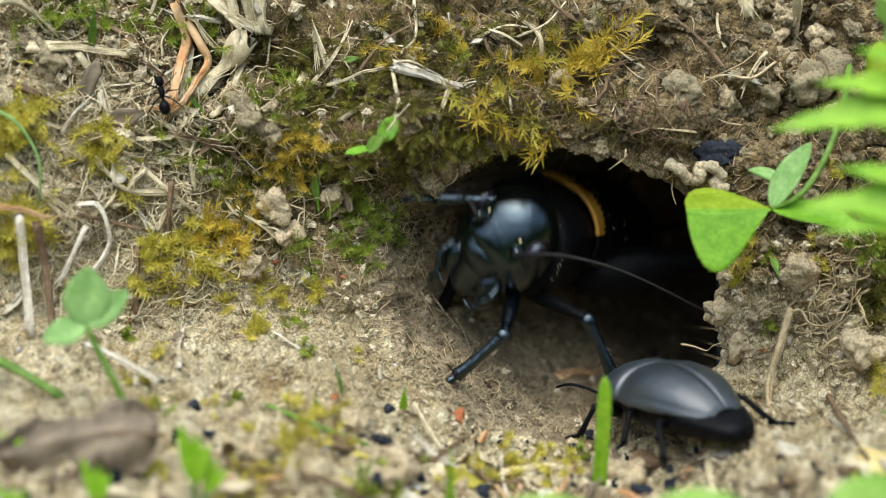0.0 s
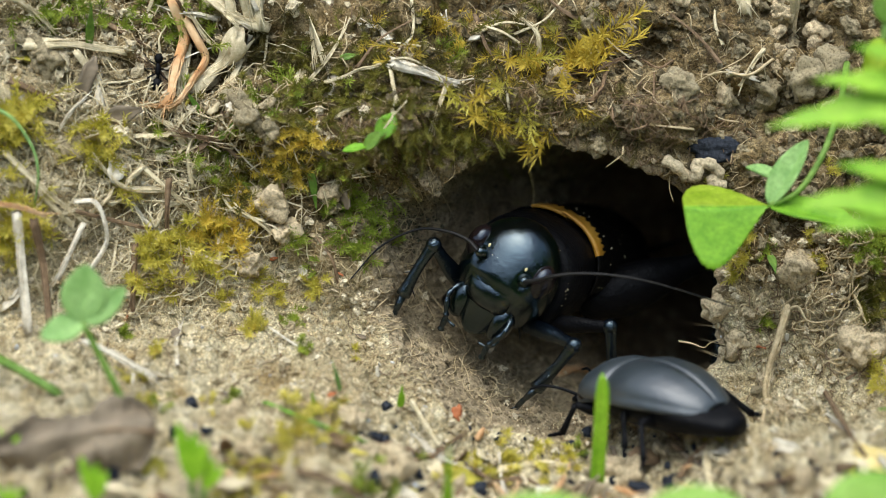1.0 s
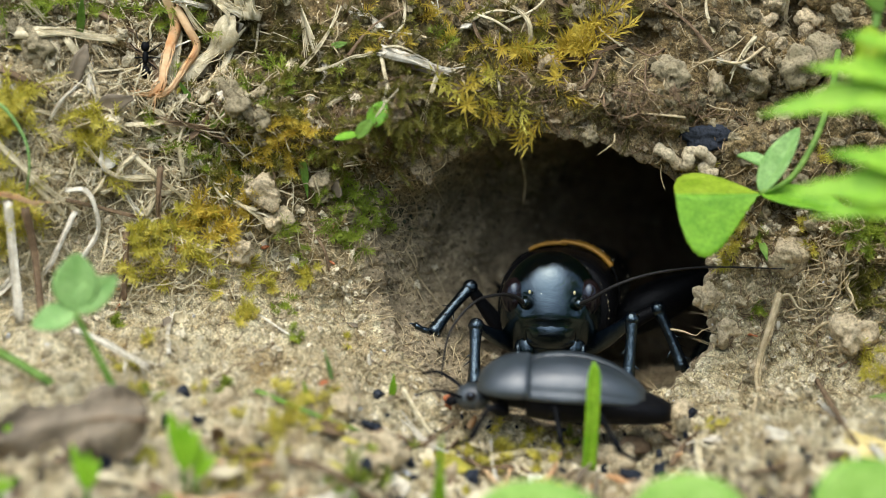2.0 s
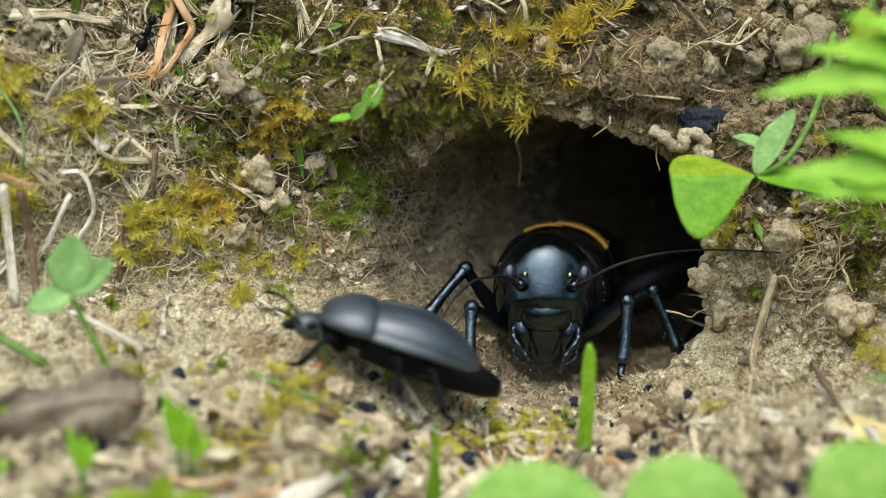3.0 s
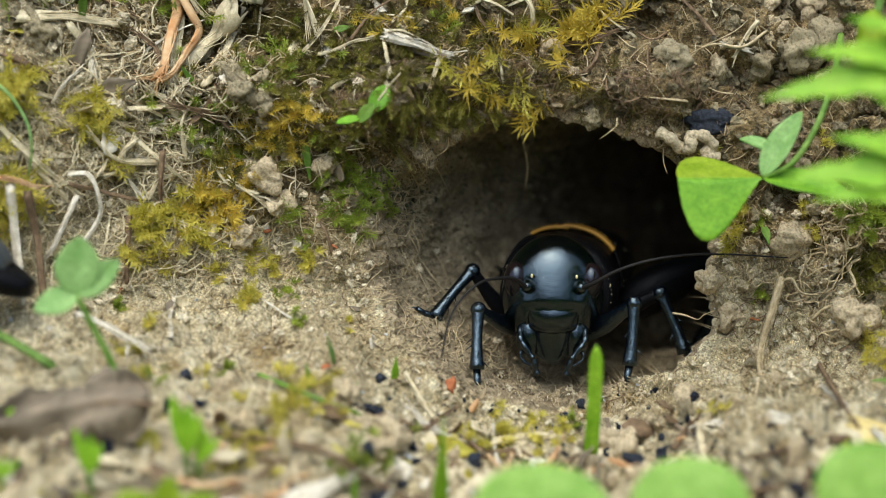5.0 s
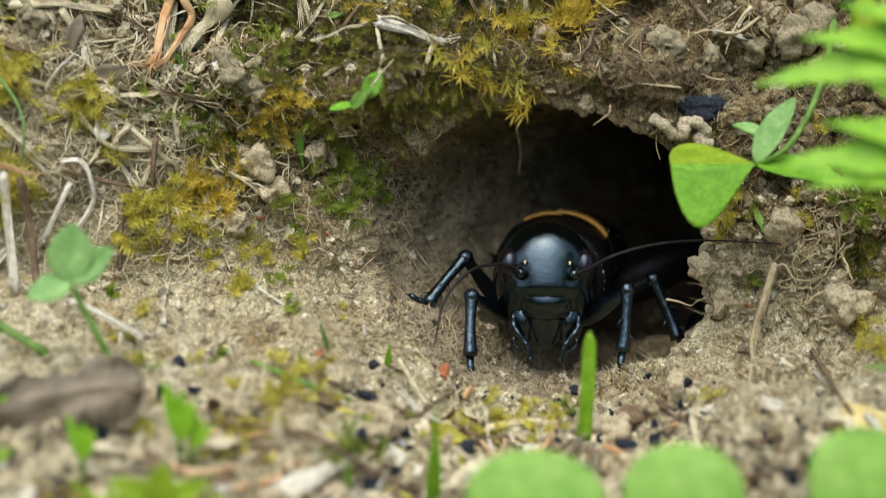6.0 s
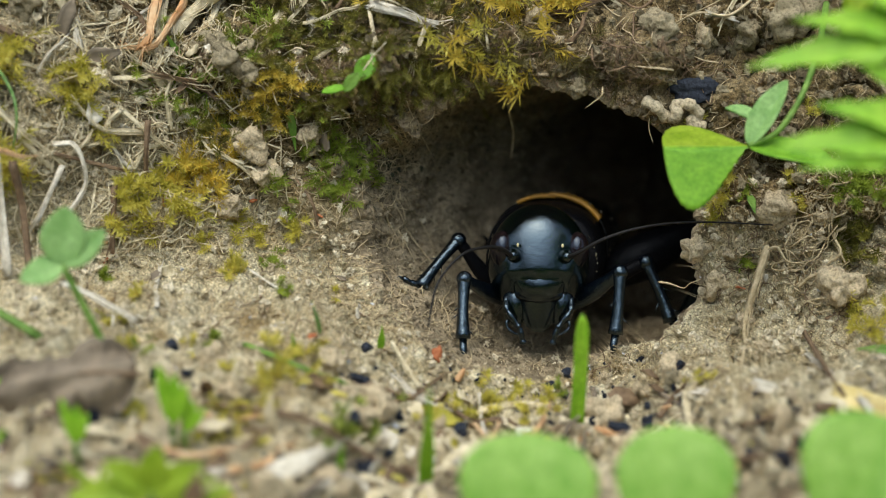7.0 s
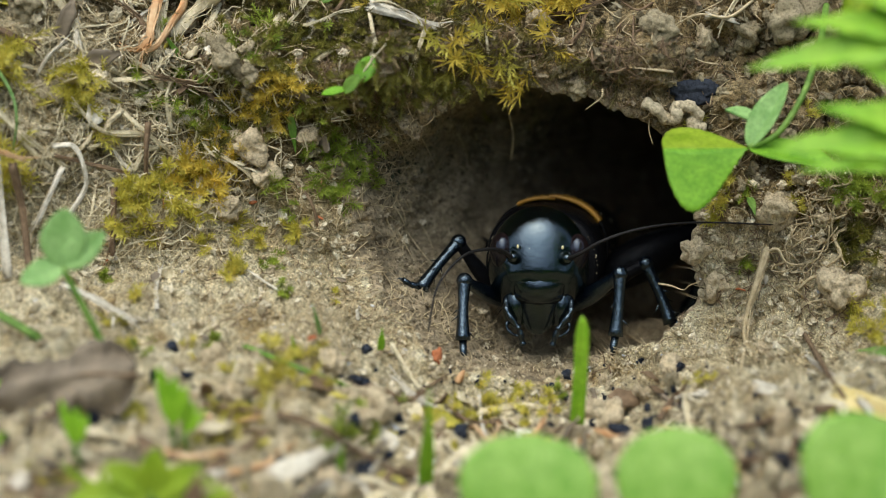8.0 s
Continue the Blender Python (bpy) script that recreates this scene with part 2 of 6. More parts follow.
def spline(points, n=10):
    """A smooth curve through the points."""
    p = [Vector(q) for q in points]
    p = [2 * p[0] - p[1]] + p + [2 * p[-1] - p[-2]]
    out = []
    for i in range(1, len(p) - 2):
        for k in range(n):
            t = k / n
            out.append(0.5 * (2 * p[i] + (p[i + 1] - p[i - 1]) * t + (2 * p[i - 1] - 5 * p[i] + 4 * p[i + 1] - p[i + 2]) * t * t
                              + (3 * p[i] - p[i - 1] - 3 * p[i + 1] + p[i + 2]) * t ** 3))
    return out + [p[-2]]


def lattice(ix, iy, iz, seed):
    h = (ix * 374761393 + iy * 668265263 + iz * 1103515245 + seed * 974126177) & 0xFFFFFFFF
    h = ((h ^ (h >> 15)) * 2246822519) & 0xFFFFFFFF
    h = ((h ^ (h >> 13)) * 1274126177) & 0xFFFFFFFF
    return ((h ^ (h >> 16)) & 0xFFFF) / 65535.0 * 2 - 1


def value_noise(p, seed=0):
    """Smooth noise from -1 to 1 at the rows of p."""
    i = np.floor(p).astype(np.int64)
    f = p - i
    f = f * f * f * (f * (f * 6 - 15) + 10)
    total = 0
    for dx in (0, 1):
        for dy in (0, 1):
            for dz in (0, 1):
                wgt = (f[..., 0] if dx else 1 - f[..., 0]) * (f[..., 1] if dy else 1 - f[..., 1]) * (f[..., 2] if dz else 1 - f[..., 2])
                total = total + wgt * lattice(i[..., 0] + dx, i[..., 1] + dy, i[..., 2] + dz, seed)
    return total


# ================= ground with the burrow =================
def smooth(x):
    x = np.clip(x, 0, 1)
    return x * x * (3 - 2 * x)


def soft(x, k):
    return k * np.logaddexp(0, x / k)


def height(u, v):
    """How far the bank stands out, in millimetres."""
    foot = -9.7 + 7.0 * smooth((3 - u) / 11) + 3.6 * smooth((u - 12) / 6)
    slope = 4.0 - 1.2 * smooth((u - 11) / 6) - 2.0 * smooth((5 - u) / 8)
    w = slope * soft(foot - v, 0.6) - (slope - 2.6) * soft(-20 - v, 1.5) + 0.35 * soft(-(u + 15), 3) + 0.25 * soft(u - 20, 3) - 0.45 * soft(v - 12, 2)
    w = w + 2.4 * np.exp(-((v - 9.8) / 2.2) ** 2) * smooth((14 - abs(u - 4)) / 6)
    w = w + 2.9 * np.exp(-((v - 8.0) / np.where(v > 8.0, 2.8, 0.8)) ** 2) * smooth((7.5 - abs(u + 7.5)) / 3.5)
    for pu, pv, r, deep in ((-2.8, -2.6, 2.4, 1.8), (-4.0, -3.8, 0.75, 2.6), (-0.2, -5.6, 0.7, 1.8), (7.6, 13.6, 0.8, 2.0), (-17.0, -7.2, 1.0, 1.6), (25.5, -1.6, 1.8, 2.6), (22.8, -8.6, 1.2, 2.2), (26.0, 4.0, 1.8, 2.4), (20.5, 3.2, 0.9, 1.8), (12.5, 14.2, 1.2, 2.4), (21.5, 15.2, 1.4, 2.6), (-14.8, 12.6, 1.2, 2.6), (-9.2, 9.6, 0.9, 2.0), (-12.0, 6.0, 1.0, 2.0)):
        w = w - deep * np.exp(-((u - pu) ** 2 + (v - pv) ** 2) / r ** 2)
    return w


MOUTH_U, MOUTH_V = 5.7, 0.0


def ground_grid():
    na, n_out, n_in = 1000, 300, 110
    a = np.linspace(0, 2 * np.pi, na, endpoint=False)
    c, s = np.cos(a), np.sin(a)
    right, top = smooth((c + 1) / 2), smooth((s + 1) / 2)
    rx, ry = 9.5 + 0.6 * right, 9.2 - 0.7 * top + 0.1 * smooth(-s)
    throat = (abs(c / rx) ** 2.1 + abs(s / ry) ** 2.1) ** (-1 / 2.1)
    ring = np.stack([c * 2.2, s * 2.2, 0 * a], -1)
    throat = throat + 0.9 * smooth(c) * smooth(-1.5 * s) + 0.45 * value_noise(ring + 7, 3) + 0.22 * value_noise(ring * 3.1, 4) + 0.1 * value_noise(ring * 9, 5)
    funnel = np.maximum(smooth((-c + 0.1) / 0.9) * smooth((0.75 - s) / 0.7), 0.15 * smooth((-s - 0.25) / 0.6))
    fillet = 0.6 + 1.6 * funnel + 0.2 * smooth(-s)
    rows = []
    far = 62.0
    for i in range(n_out, 0, -1):
        q = i / n_out
        r = throat + fillet + (far - throat - fillet) * (0.35 * q + 0.65 * q ** 2.2)
        u, v = MOUTH_U + r * c, MOUTH_V + r * s
        rows.append(np.stack([u, v, height(u, v)], -1))
    r = throat + fillet
    edge = height(MOUTH_U + r * c, MOUTH_V + r * s)
    for i in range(n_in):
        if i < 25:
            th = i / 25 * np.pi / 2
            r = throat + fillet * (1 - np.sin(th))
            u, v, w = MOUTH_U + r * c, MOUTH_V + r * s, edge - fillet * (1 - np.cos(th))
        else:
            d = (i - 24) / (n_in - 25)
            deep = 36 * d ** 1.15
            k = smooth(deep / 9)
            shut = 1.0 if d < 0.93 else math.sqrt(max(0.0, 1 - ((d - 0.93) / 0.07) ** 2)) * 0.98 + 0.02
            r = (throat - 1.5 * funnel * (1 - math.exp(-deep / 3.2))) * (1 + 0.06 * math.sin(deep / 3)) * shut
            u = MOUTH_U + r * c + 0.6 * deep
            v = MOUTH_V + r * s + 0.07 * deep + 1.0 * smooth(deep / 8) * smooth((-s - 0.2) / 0.6) * shut
            w = (edge - fillet) * (1 - k) + (-2.0) * k - deep
        rows.append(np.stack([u, v, w], -1))
    g = np.array(rows)
    du = np.roll(g, -1, 1) - np.roll(g, 1, 1)
    dr = np.gradient(g, axis=0)
    n = np.cross(du, dr)
    n /= np.linalg.norm(n, axis=-1, keepdims=True) + 1e-9
    if n[5, 0, 2] < 0:
        n = -n
    inside = np.zeros(g.shape[:2])
    inside[n_out + 20:] = 1
    rough = (1 - 0.3 * inside) * np.minimum(1, np.arange(len(g)) / 25)[:, None]
    # rooty topsoil and the broken face beside the mouth are rougher than the trodden apron
    wild = np.maximum(smooth((g[..., 1] - 5) / 4), 0.8 * smooth((g[..., 0] - 15) / 4)) * (1 - inside)
    fore = smooth((-9.5 - g[..., 1]) / 2) * (1 - inside)
    tuft = wild * np.exp(-((g[..., 0] + 6) / 8) ** 2)
    lumps = (value_noise(g / 3.4, 11) * 0.6 + value_noise(g / 1.5, 12) * 0.4) * (1 + 0.7 * wild + 1.2 * tuft + 0.5 * fore)
    cracks = -1.1 * np.exp(-(value_noise(g / 2.3 + 9, 17) / 0.1) ** 2) * wild * smooth(0.5 + value_noise(g / 5, 18))
    pores = -0.35 * smooth((value_noise(g / 0.8 + 4, 19) - 0.35) / 0.3) * (1 - 0.5 * inside)
    clods = (value_noise(g / 0.9, 13) * 0.22 + np.abs(value_noise(g / 0.6 + 3, 14)) * -0.26) * (1 + 0.8 * wild + 0.6 * fore)
    fine = value_noise(g / 0.32, 15) * 0.14 + value_noise(g / 0.19, 16) * 0.1
    g = g + n * ((lumps + cracks + pores + clods + 0.3 + fine) * rough)[..., None]
    return g, na


GROUND, NA = ground_grid()


def build_ground():
    g = GROUND.reshape(-1, 3)
    xyz = np.stack([g[:, 0], g[:, 1] * SB - g[:, 2] * CB, g[:, 1] * CB + g[:, 2] * SB], -1) * MM
    rows = len(GROUND)
    # the sheet runs on, level, to the horizon
    rim = xyz[:NA]
    mid = np.array([MOUTH_U * MM, -0.012, 0])
    out = []
    for reach in (0.05, 0.12, 0.4, 2.0, 12.0, 80.0, 400.0):
        d = rim - mid
        d[:, 2] = 0
        d /= np.linalg.norm(d, axis=1, keepdims=True)
        q = rim + d * reach
        level = -0.0025 + 0.0325 * np.sin(np.linspace(0, 2 * np.pi, NA, endpoint=False))
        q[:, 2] = rim[:, 2] + (level - rim[:, 2]) * min(1.0, reach / 0.4) + 0.004 * value_noise(q * 30, 21) * min(1, reach)
        out.append(q)
    verts = np.concatenate(out[::-1] + [xyz])
    total = rows + len(out)
    i = np.arange(total - 1)[:, None] * NA
    j = np.arange(NA)[None, :]
    k = (j + 1) % NA
    faces = np.stack([i + j, i + k, i + NA + k, i + NA + j], -1).reshape(-1, 4)
    data = bpy.data.meshes.new("ground")
    data.from_pydata(verts.tolist(), [], faces.tolist())
    data.materials.append(SOIL)
    data.materials.append(TURF)
    data.materials.append(BURROW_SHADE)
    # turf beyond the bare bank, painted shade in the burrow with a ragged edge
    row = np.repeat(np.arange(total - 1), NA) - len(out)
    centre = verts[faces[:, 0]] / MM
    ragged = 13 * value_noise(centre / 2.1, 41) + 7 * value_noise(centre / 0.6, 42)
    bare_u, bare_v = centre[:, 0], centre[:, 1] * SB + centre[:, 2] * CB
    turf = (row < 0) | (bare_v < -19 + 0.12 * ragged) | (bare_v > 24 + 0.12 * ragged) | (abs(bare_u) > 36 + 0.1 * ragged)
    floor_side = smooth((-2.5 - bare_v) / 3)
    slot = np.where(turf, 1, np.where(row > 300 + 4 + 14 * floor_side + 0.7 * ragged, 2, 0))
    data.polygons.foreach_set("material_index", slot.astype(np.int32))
    data.shade_smooth()
    data.update()
    ob = new("ground", data)
    return tagged(ob, "pale crumbly dry soil bank with an open insect burrow", "ground", kind="structure")


ground = build_ground()
from mathutils.bvhtree import BVHTree
TREE = BVHTree.FromObject(ground, bpy.context.evaluated_depsgraph_get())
OUT = bank_dir(0, 0, 1)


def surf(u, v, lift=0.0):
    """The point of the bank below (u, v), in bank millimetres, and its normal in bank directions."""
    hit, n, _, _ = TREE.ray_cast(bank(u, v, 80), -OUT)
    if hit is None:
        return Vector((u, v, float(height(np.float64(u), np.float64(v))) + lift)), Vector((0, 0, 1))
    if n.dot(OUT) < 0:
        n = -n
    w = hit.dot(OUT) / MM
    return Vector((u, v, w + lift)), Vector((n.x, n.y * SB + n.z * CB, n.dot(OUT)))


def planted(name, build, material, base, label="", category="", group="", parent=None, kind=""):
    """A thing built in bank millimetres, with its origin at base."""
    o = Vector(base)
    moved = Build()
    moved.f = build.f
    moved.v = [tuple(bank(*(Vector(p) - o)) / MM) for p in build.v]
    ob = new(name, moved.mesh(name, material))
    if parent:
        ob.parent = parent
        ob.location = bank(*o) - parent.location
    else:
        ob.location = bank(*o)
    return tagged(ob, label, category, group, kind)


def anchor(name, base, label, category, group=""):
    ob = new(name)
    ob.empty_display_size = 0.001
    ob.location = bank(*base)
    return tagged(ob, label, category, group)


# ================= insects: tools =================
def ellipsoid(b, c, r, nu=20, nv=12, bend=None):
    rings = []
    for i in range(nv + 1):
        ph = math.pi * (0.01 + 0.98 * i / nv)
        ring = []
        for j in range(nu):
            th = 2 * math.pi * j / nu
            p = Vector((math.sin(ph) * math.cos(th), math.sin(ph) * math.sin(th), -math.cos(ph)))
            if bend:
                p = bend(p)
            ring.append(Vector(c) + Vector((p.x * r[0], p.y * r[1], p.z * r[2])))
        rings.append(ring)
    b.loft(rings)
    return b


def limb(length, profile, n=10, curve=0.0, flat=1.0, steps=12):
    """A limb along +z from its joint. profile(s): radius."""
    b = Build()
    pts = [(0, curve * math.sin(math.pi * i / steps), length * i / steps) for i in range(steps + 1)]
    b.tube(pts, [profile(i / steps) for i in range(steps + 1)], n, flat)
    return b


def spines(tibia, length, n, r, seed, size=0.5):
    rnd = random.Random(seed)
    for k in range(n):
        z = length * (0.45 + 0.5 * k / n)
        a = rnd.uniform(0, 6.28)
        d = Vector((math.cos(a), math.sin(a), 0.9)).normalized()
        p = Vector((0, 0, z)) + Vector((math.cos(a), math.sin(a), 0)) * r * 0.7
        b = Build()
        b.tube([p, p + d * size * 0.5, p + d * size], [0.05, 0.035, 0.006], 5)
        part("spine", b, LEG, tibia)


def aim(a, b, pole):
    """A pose at a whose z axis runs to b and whose y axis leans to pole."""
    z = (Vector(b) - Vector(a)).normalized()
    x = Vector(pole).cross(z).normalized()
    y = z.cross(x)
    m = Matrix((x, y, z)).transposed().to_4x4()
    m.translation = Vector(a) * MM
    return m


def knee(hip, foot, l1, l2, pole):
    d = foot - hip
    r = min(d.length, (l1 + l2) * 0.999)
    d.normalize()
    x = (l1 * l1 - l2 * l2 + r * r) / (2 * r)
    h = math.sqrt(max(0.0, l1 * l1 - x * x))
    side = pole - d * pole.dot(d)
    return hip + d * x + side.normalized() * h


def body_pose(origin, forward, up, roll=0.0):
    """Facing -y: origin in bank millimetres, directions in bank space."""
    y = -bank_dir(*forward)
    z = bank_dir(*up)
    z = (z - y * z.dot(y)).normalized()
    x = y.cross(z)
    m = Matrix((x, y, z)).transposed().to_4x4() @ pose(0, 0, 0, 0, roll, 0)
    m.translation = bank(*origin)
    return m


# ================= field cricket =================
HEAD_AT = Vector((0, -3.35, 0.1))
LEGS = {  # hip, femur, tibia, their radii
    "fore_r": ((-2.1, -2.6, -2.3), 5.0, 3.7, 0.66, 0.34),
    "fore_l": ((2.1, -2.6, -2.3), 4.8, 3.8, 0.66, 0.34),
    "mid_r": ((-2.5, -1.0, -2.4), 4.9, 3.9, 0.66, 0.34),
    "mid_l": ((2.5, -1.0, -2.4), 4.9, 4.0, 0.66, 0.34),
    "hind_r": ((-2.8, 4.5, -2.0), 9.5, 7.5, 1.3, 0.35),
    "hind_l": ((2.8, 4.5, -2.0), 9.5, 7.5, 1.3, 0.35),
}


def cricket_head(cricket):
    def face(p):
        q = p.copy()
        low = max(0.0, -p.z)
        q.x *= 1 - 0.24 * low ** 2.3
        q.y = q.y * (1 - 0.12 * low) + 0.14 * low ** 1.5
        if p.y < 0:
            ax = abs(p.x)
            dent = 0.028 * math.exp(-((p.z + 0.05) / 0.05) ** 2) * max(0, 1 - (ax / 0.62) ** 4)
            dent += 0.075 * math.exp(-((ax - 0.5) / 0.1) ** 2 - ((p.z - 0.24) / 0.16) ** 2)
            dent += 0.085 * math.exp(-((ax - 0.47 - 0.12 * min(0, p.z)) / 0.06) ** 2) * min(1, max(0, -p.z - 0.08) * 5)
            dent += 0.06 * math.exp(-(ax / 0.5) ** 4 - ((p.z - 0.42) / 0.34) ** 2)
            dent += 0.006 * math.sin(31 * p.z + 9 * ax) * math.exp(-((p.z + 0.02) / 0.16) ** 2)
            q.y += dent
        return q

    head = part("head", ellipsoid(Build(), (0, 0, 0), (3.15, 2.85, 3.8), 96, 72, face), GLOSS, cricket, "glossy black rounded head", Matrix.Translation(HEAD_AT * MM) @ pose(0, 0, 0, -3, 0, 4))
    for sx in (-1, 1):
        part("eye", ellipsoid(Build(), (2.28 * sx, -1.2, 1.2), (0.78, 0.95, 1.15), 24, 14), EYE_MAT, head, "dark oval compound eye")
        part("ocellus", ellipsoid(Build(), (1.36 * sx, -2.38, 1.7), (0.08, 0.08, 0.13), 10, 8), OCELLUS, head, "tiny pale yellow spot")
        b = Build()
        b.tube([(1.55 * sx, -2.0, 1.0), (1.6 * sx, -2.35, 1.02), (1.66 * sx, -2.5, 1.04), (1.74 * sx, -2.75, 1.1)], [0.5, 0.42, 0.3, 0.22], 16)
        part("antenna_socket", b, GLOSS, head)
        # cheek and jaw
        part("mandible", ellipsoid(Build(), (1.42 * sx, -1.35, -2.3), (0.8, 0.85, 1.35), 22, 16), GLOSS, head)
    b = Build()
    rings = []
    for i in range(9):
        s = i / 8
        z = 0.0 - 1.9 * s
        wdt = 1.75 - 0.35 * s
        bulge = 0.16 * math.sin(math.pi * s) - 0.4 * (1 - s) ** 2 - 0.3 * s ** 3
        ring = []
        for j in range(16):
            t = 2 * math.pi * j / 16
            x, y = wdt * math.cos(t), 0.55 * math.sin(t)
            ring.append((x, -2.45 + 0.32 * s + y - bulge * (y < 0) + 0.075 * x * x, z))
        rings.append(ring)
    b.loft(rings)
    part("clypeus", b, GLOSS, head, "shining black mouth plate")
    b = Build()
    rings = []
    for i in range(9):
        s = i / 8
        z = -1.6 - 2.2 * s
        wdt = 1.3 * math.sqrt(max(0.02, 1 - (s * 0.97) ** 3))
        rings.append([(wdt * math.cos(t), -2.08 + 0.42 * s + 0.42 * math.sin(t) + (0.1 * math.exp(-(math.cos(t) / 0.12) ** 2) if math.sin(t) < 0 else 0) + 0.16 * (wdt * math.cos(t)) ** 2, z) for t in [2 * math.pi * j / 16 for j in range(16)]])
    b.loft(rings)
    part("labrum", b, GLOSS, head)
    palps, feelers = [], []

    for sx in (-1, 1):
        b = Build()
        o = Vector((1.95 * sx, -1.75, -1.7))
        p = spline([(0, 0.2, 0.1), (0.05 * sx, -0.5, -0.35), (-0.1 * sx, -0.75, -0.75), (-0.65 * sx, -0.85, -1.5), (-0.8 * sx, -0.85, -1.75), (-1.0 * sx, -0.8, -2.5), (-1.05 * sx, -0.75, -2.75)], 5)
        b.tube(p, [(0.15, 0.19, 0.2, 0.17, 0.13)[i % 5] * (1.0 + 0.15 * (i > 22)) for i in range(len(p) - 1)] + [0.06], 10)
        palps.append(part("palp", b, LEG, head, "jointed black mouth feeler", Matrix.Translation(o * MM)))
        b = Build()
        p = spline([(0.9 * sx, -1.2, -2.9), (1.8 * sx, -1.7, -3.1), (1.9 * sx, -1.9, -3.5), (1.5 * sx, -1.9, -3.9), (0.9 * sx, -1.8, -4.05)], 6)
        b.tube(p, [0.09 + 0.02 * math.sin(i * 0.9) for i in range(len(p))], 8)
        part("short_palp", b, LEG, head)
        # antenna, modelled along +x for the left one
        b = Build()
        base = Vector((1.74 * sx, -2.75, 1.1))
        if sx > 0:
            p = [(0, 0, 0), (0.7, -0.5, 0.3), (2.2, -0.9, 0.95), (4.2, -0.9, 1.3), (6.6, -0.6, 1.25), (9.2, -0.3, 0.85), (12.5, 0.2, 0.1)]
        else:
            p = [(0, 0, 0), (-0.6, -0.5, 0.5), (-1.6, -1.4, 0.75), (-3.0, -2.6, 0.5), (-4.4, -4.0, -1.0), (-4.9, -5.2, -3.4)]
        p = spline(p, 16)
        b.tube(p, [0.135 * (1 - 0.7 * i / len(p)) * (1 + 0.1 * (i % 2)) for i in range(len(p))], 8)
        feelers.append(part("antenna", b, HAIR, head, "long thin ringed black antenna", Matrix.Translation(base * MM)))
    b = Build()
    rnd = random.Random(4)
    for k in range(60):
        a = rnd.uniform(0, 6.28)
        z = rnd.uniform(-3.2, -0.5)
        r = 2.3 + 0.5 * (z + 3.2) / 2.7
        q = Vector((r * math.cos(a), min(r * math.sin(a) * 0.8, 0.5), z))
        b.tube([q * 0.93, q * 1.03, q * 1.12 + Vector((0, 0, -0.05))], [0.02, 0.015, 0.004], 4)
    part("bristles", b, HAIR, head)
    return head, palps, feelers


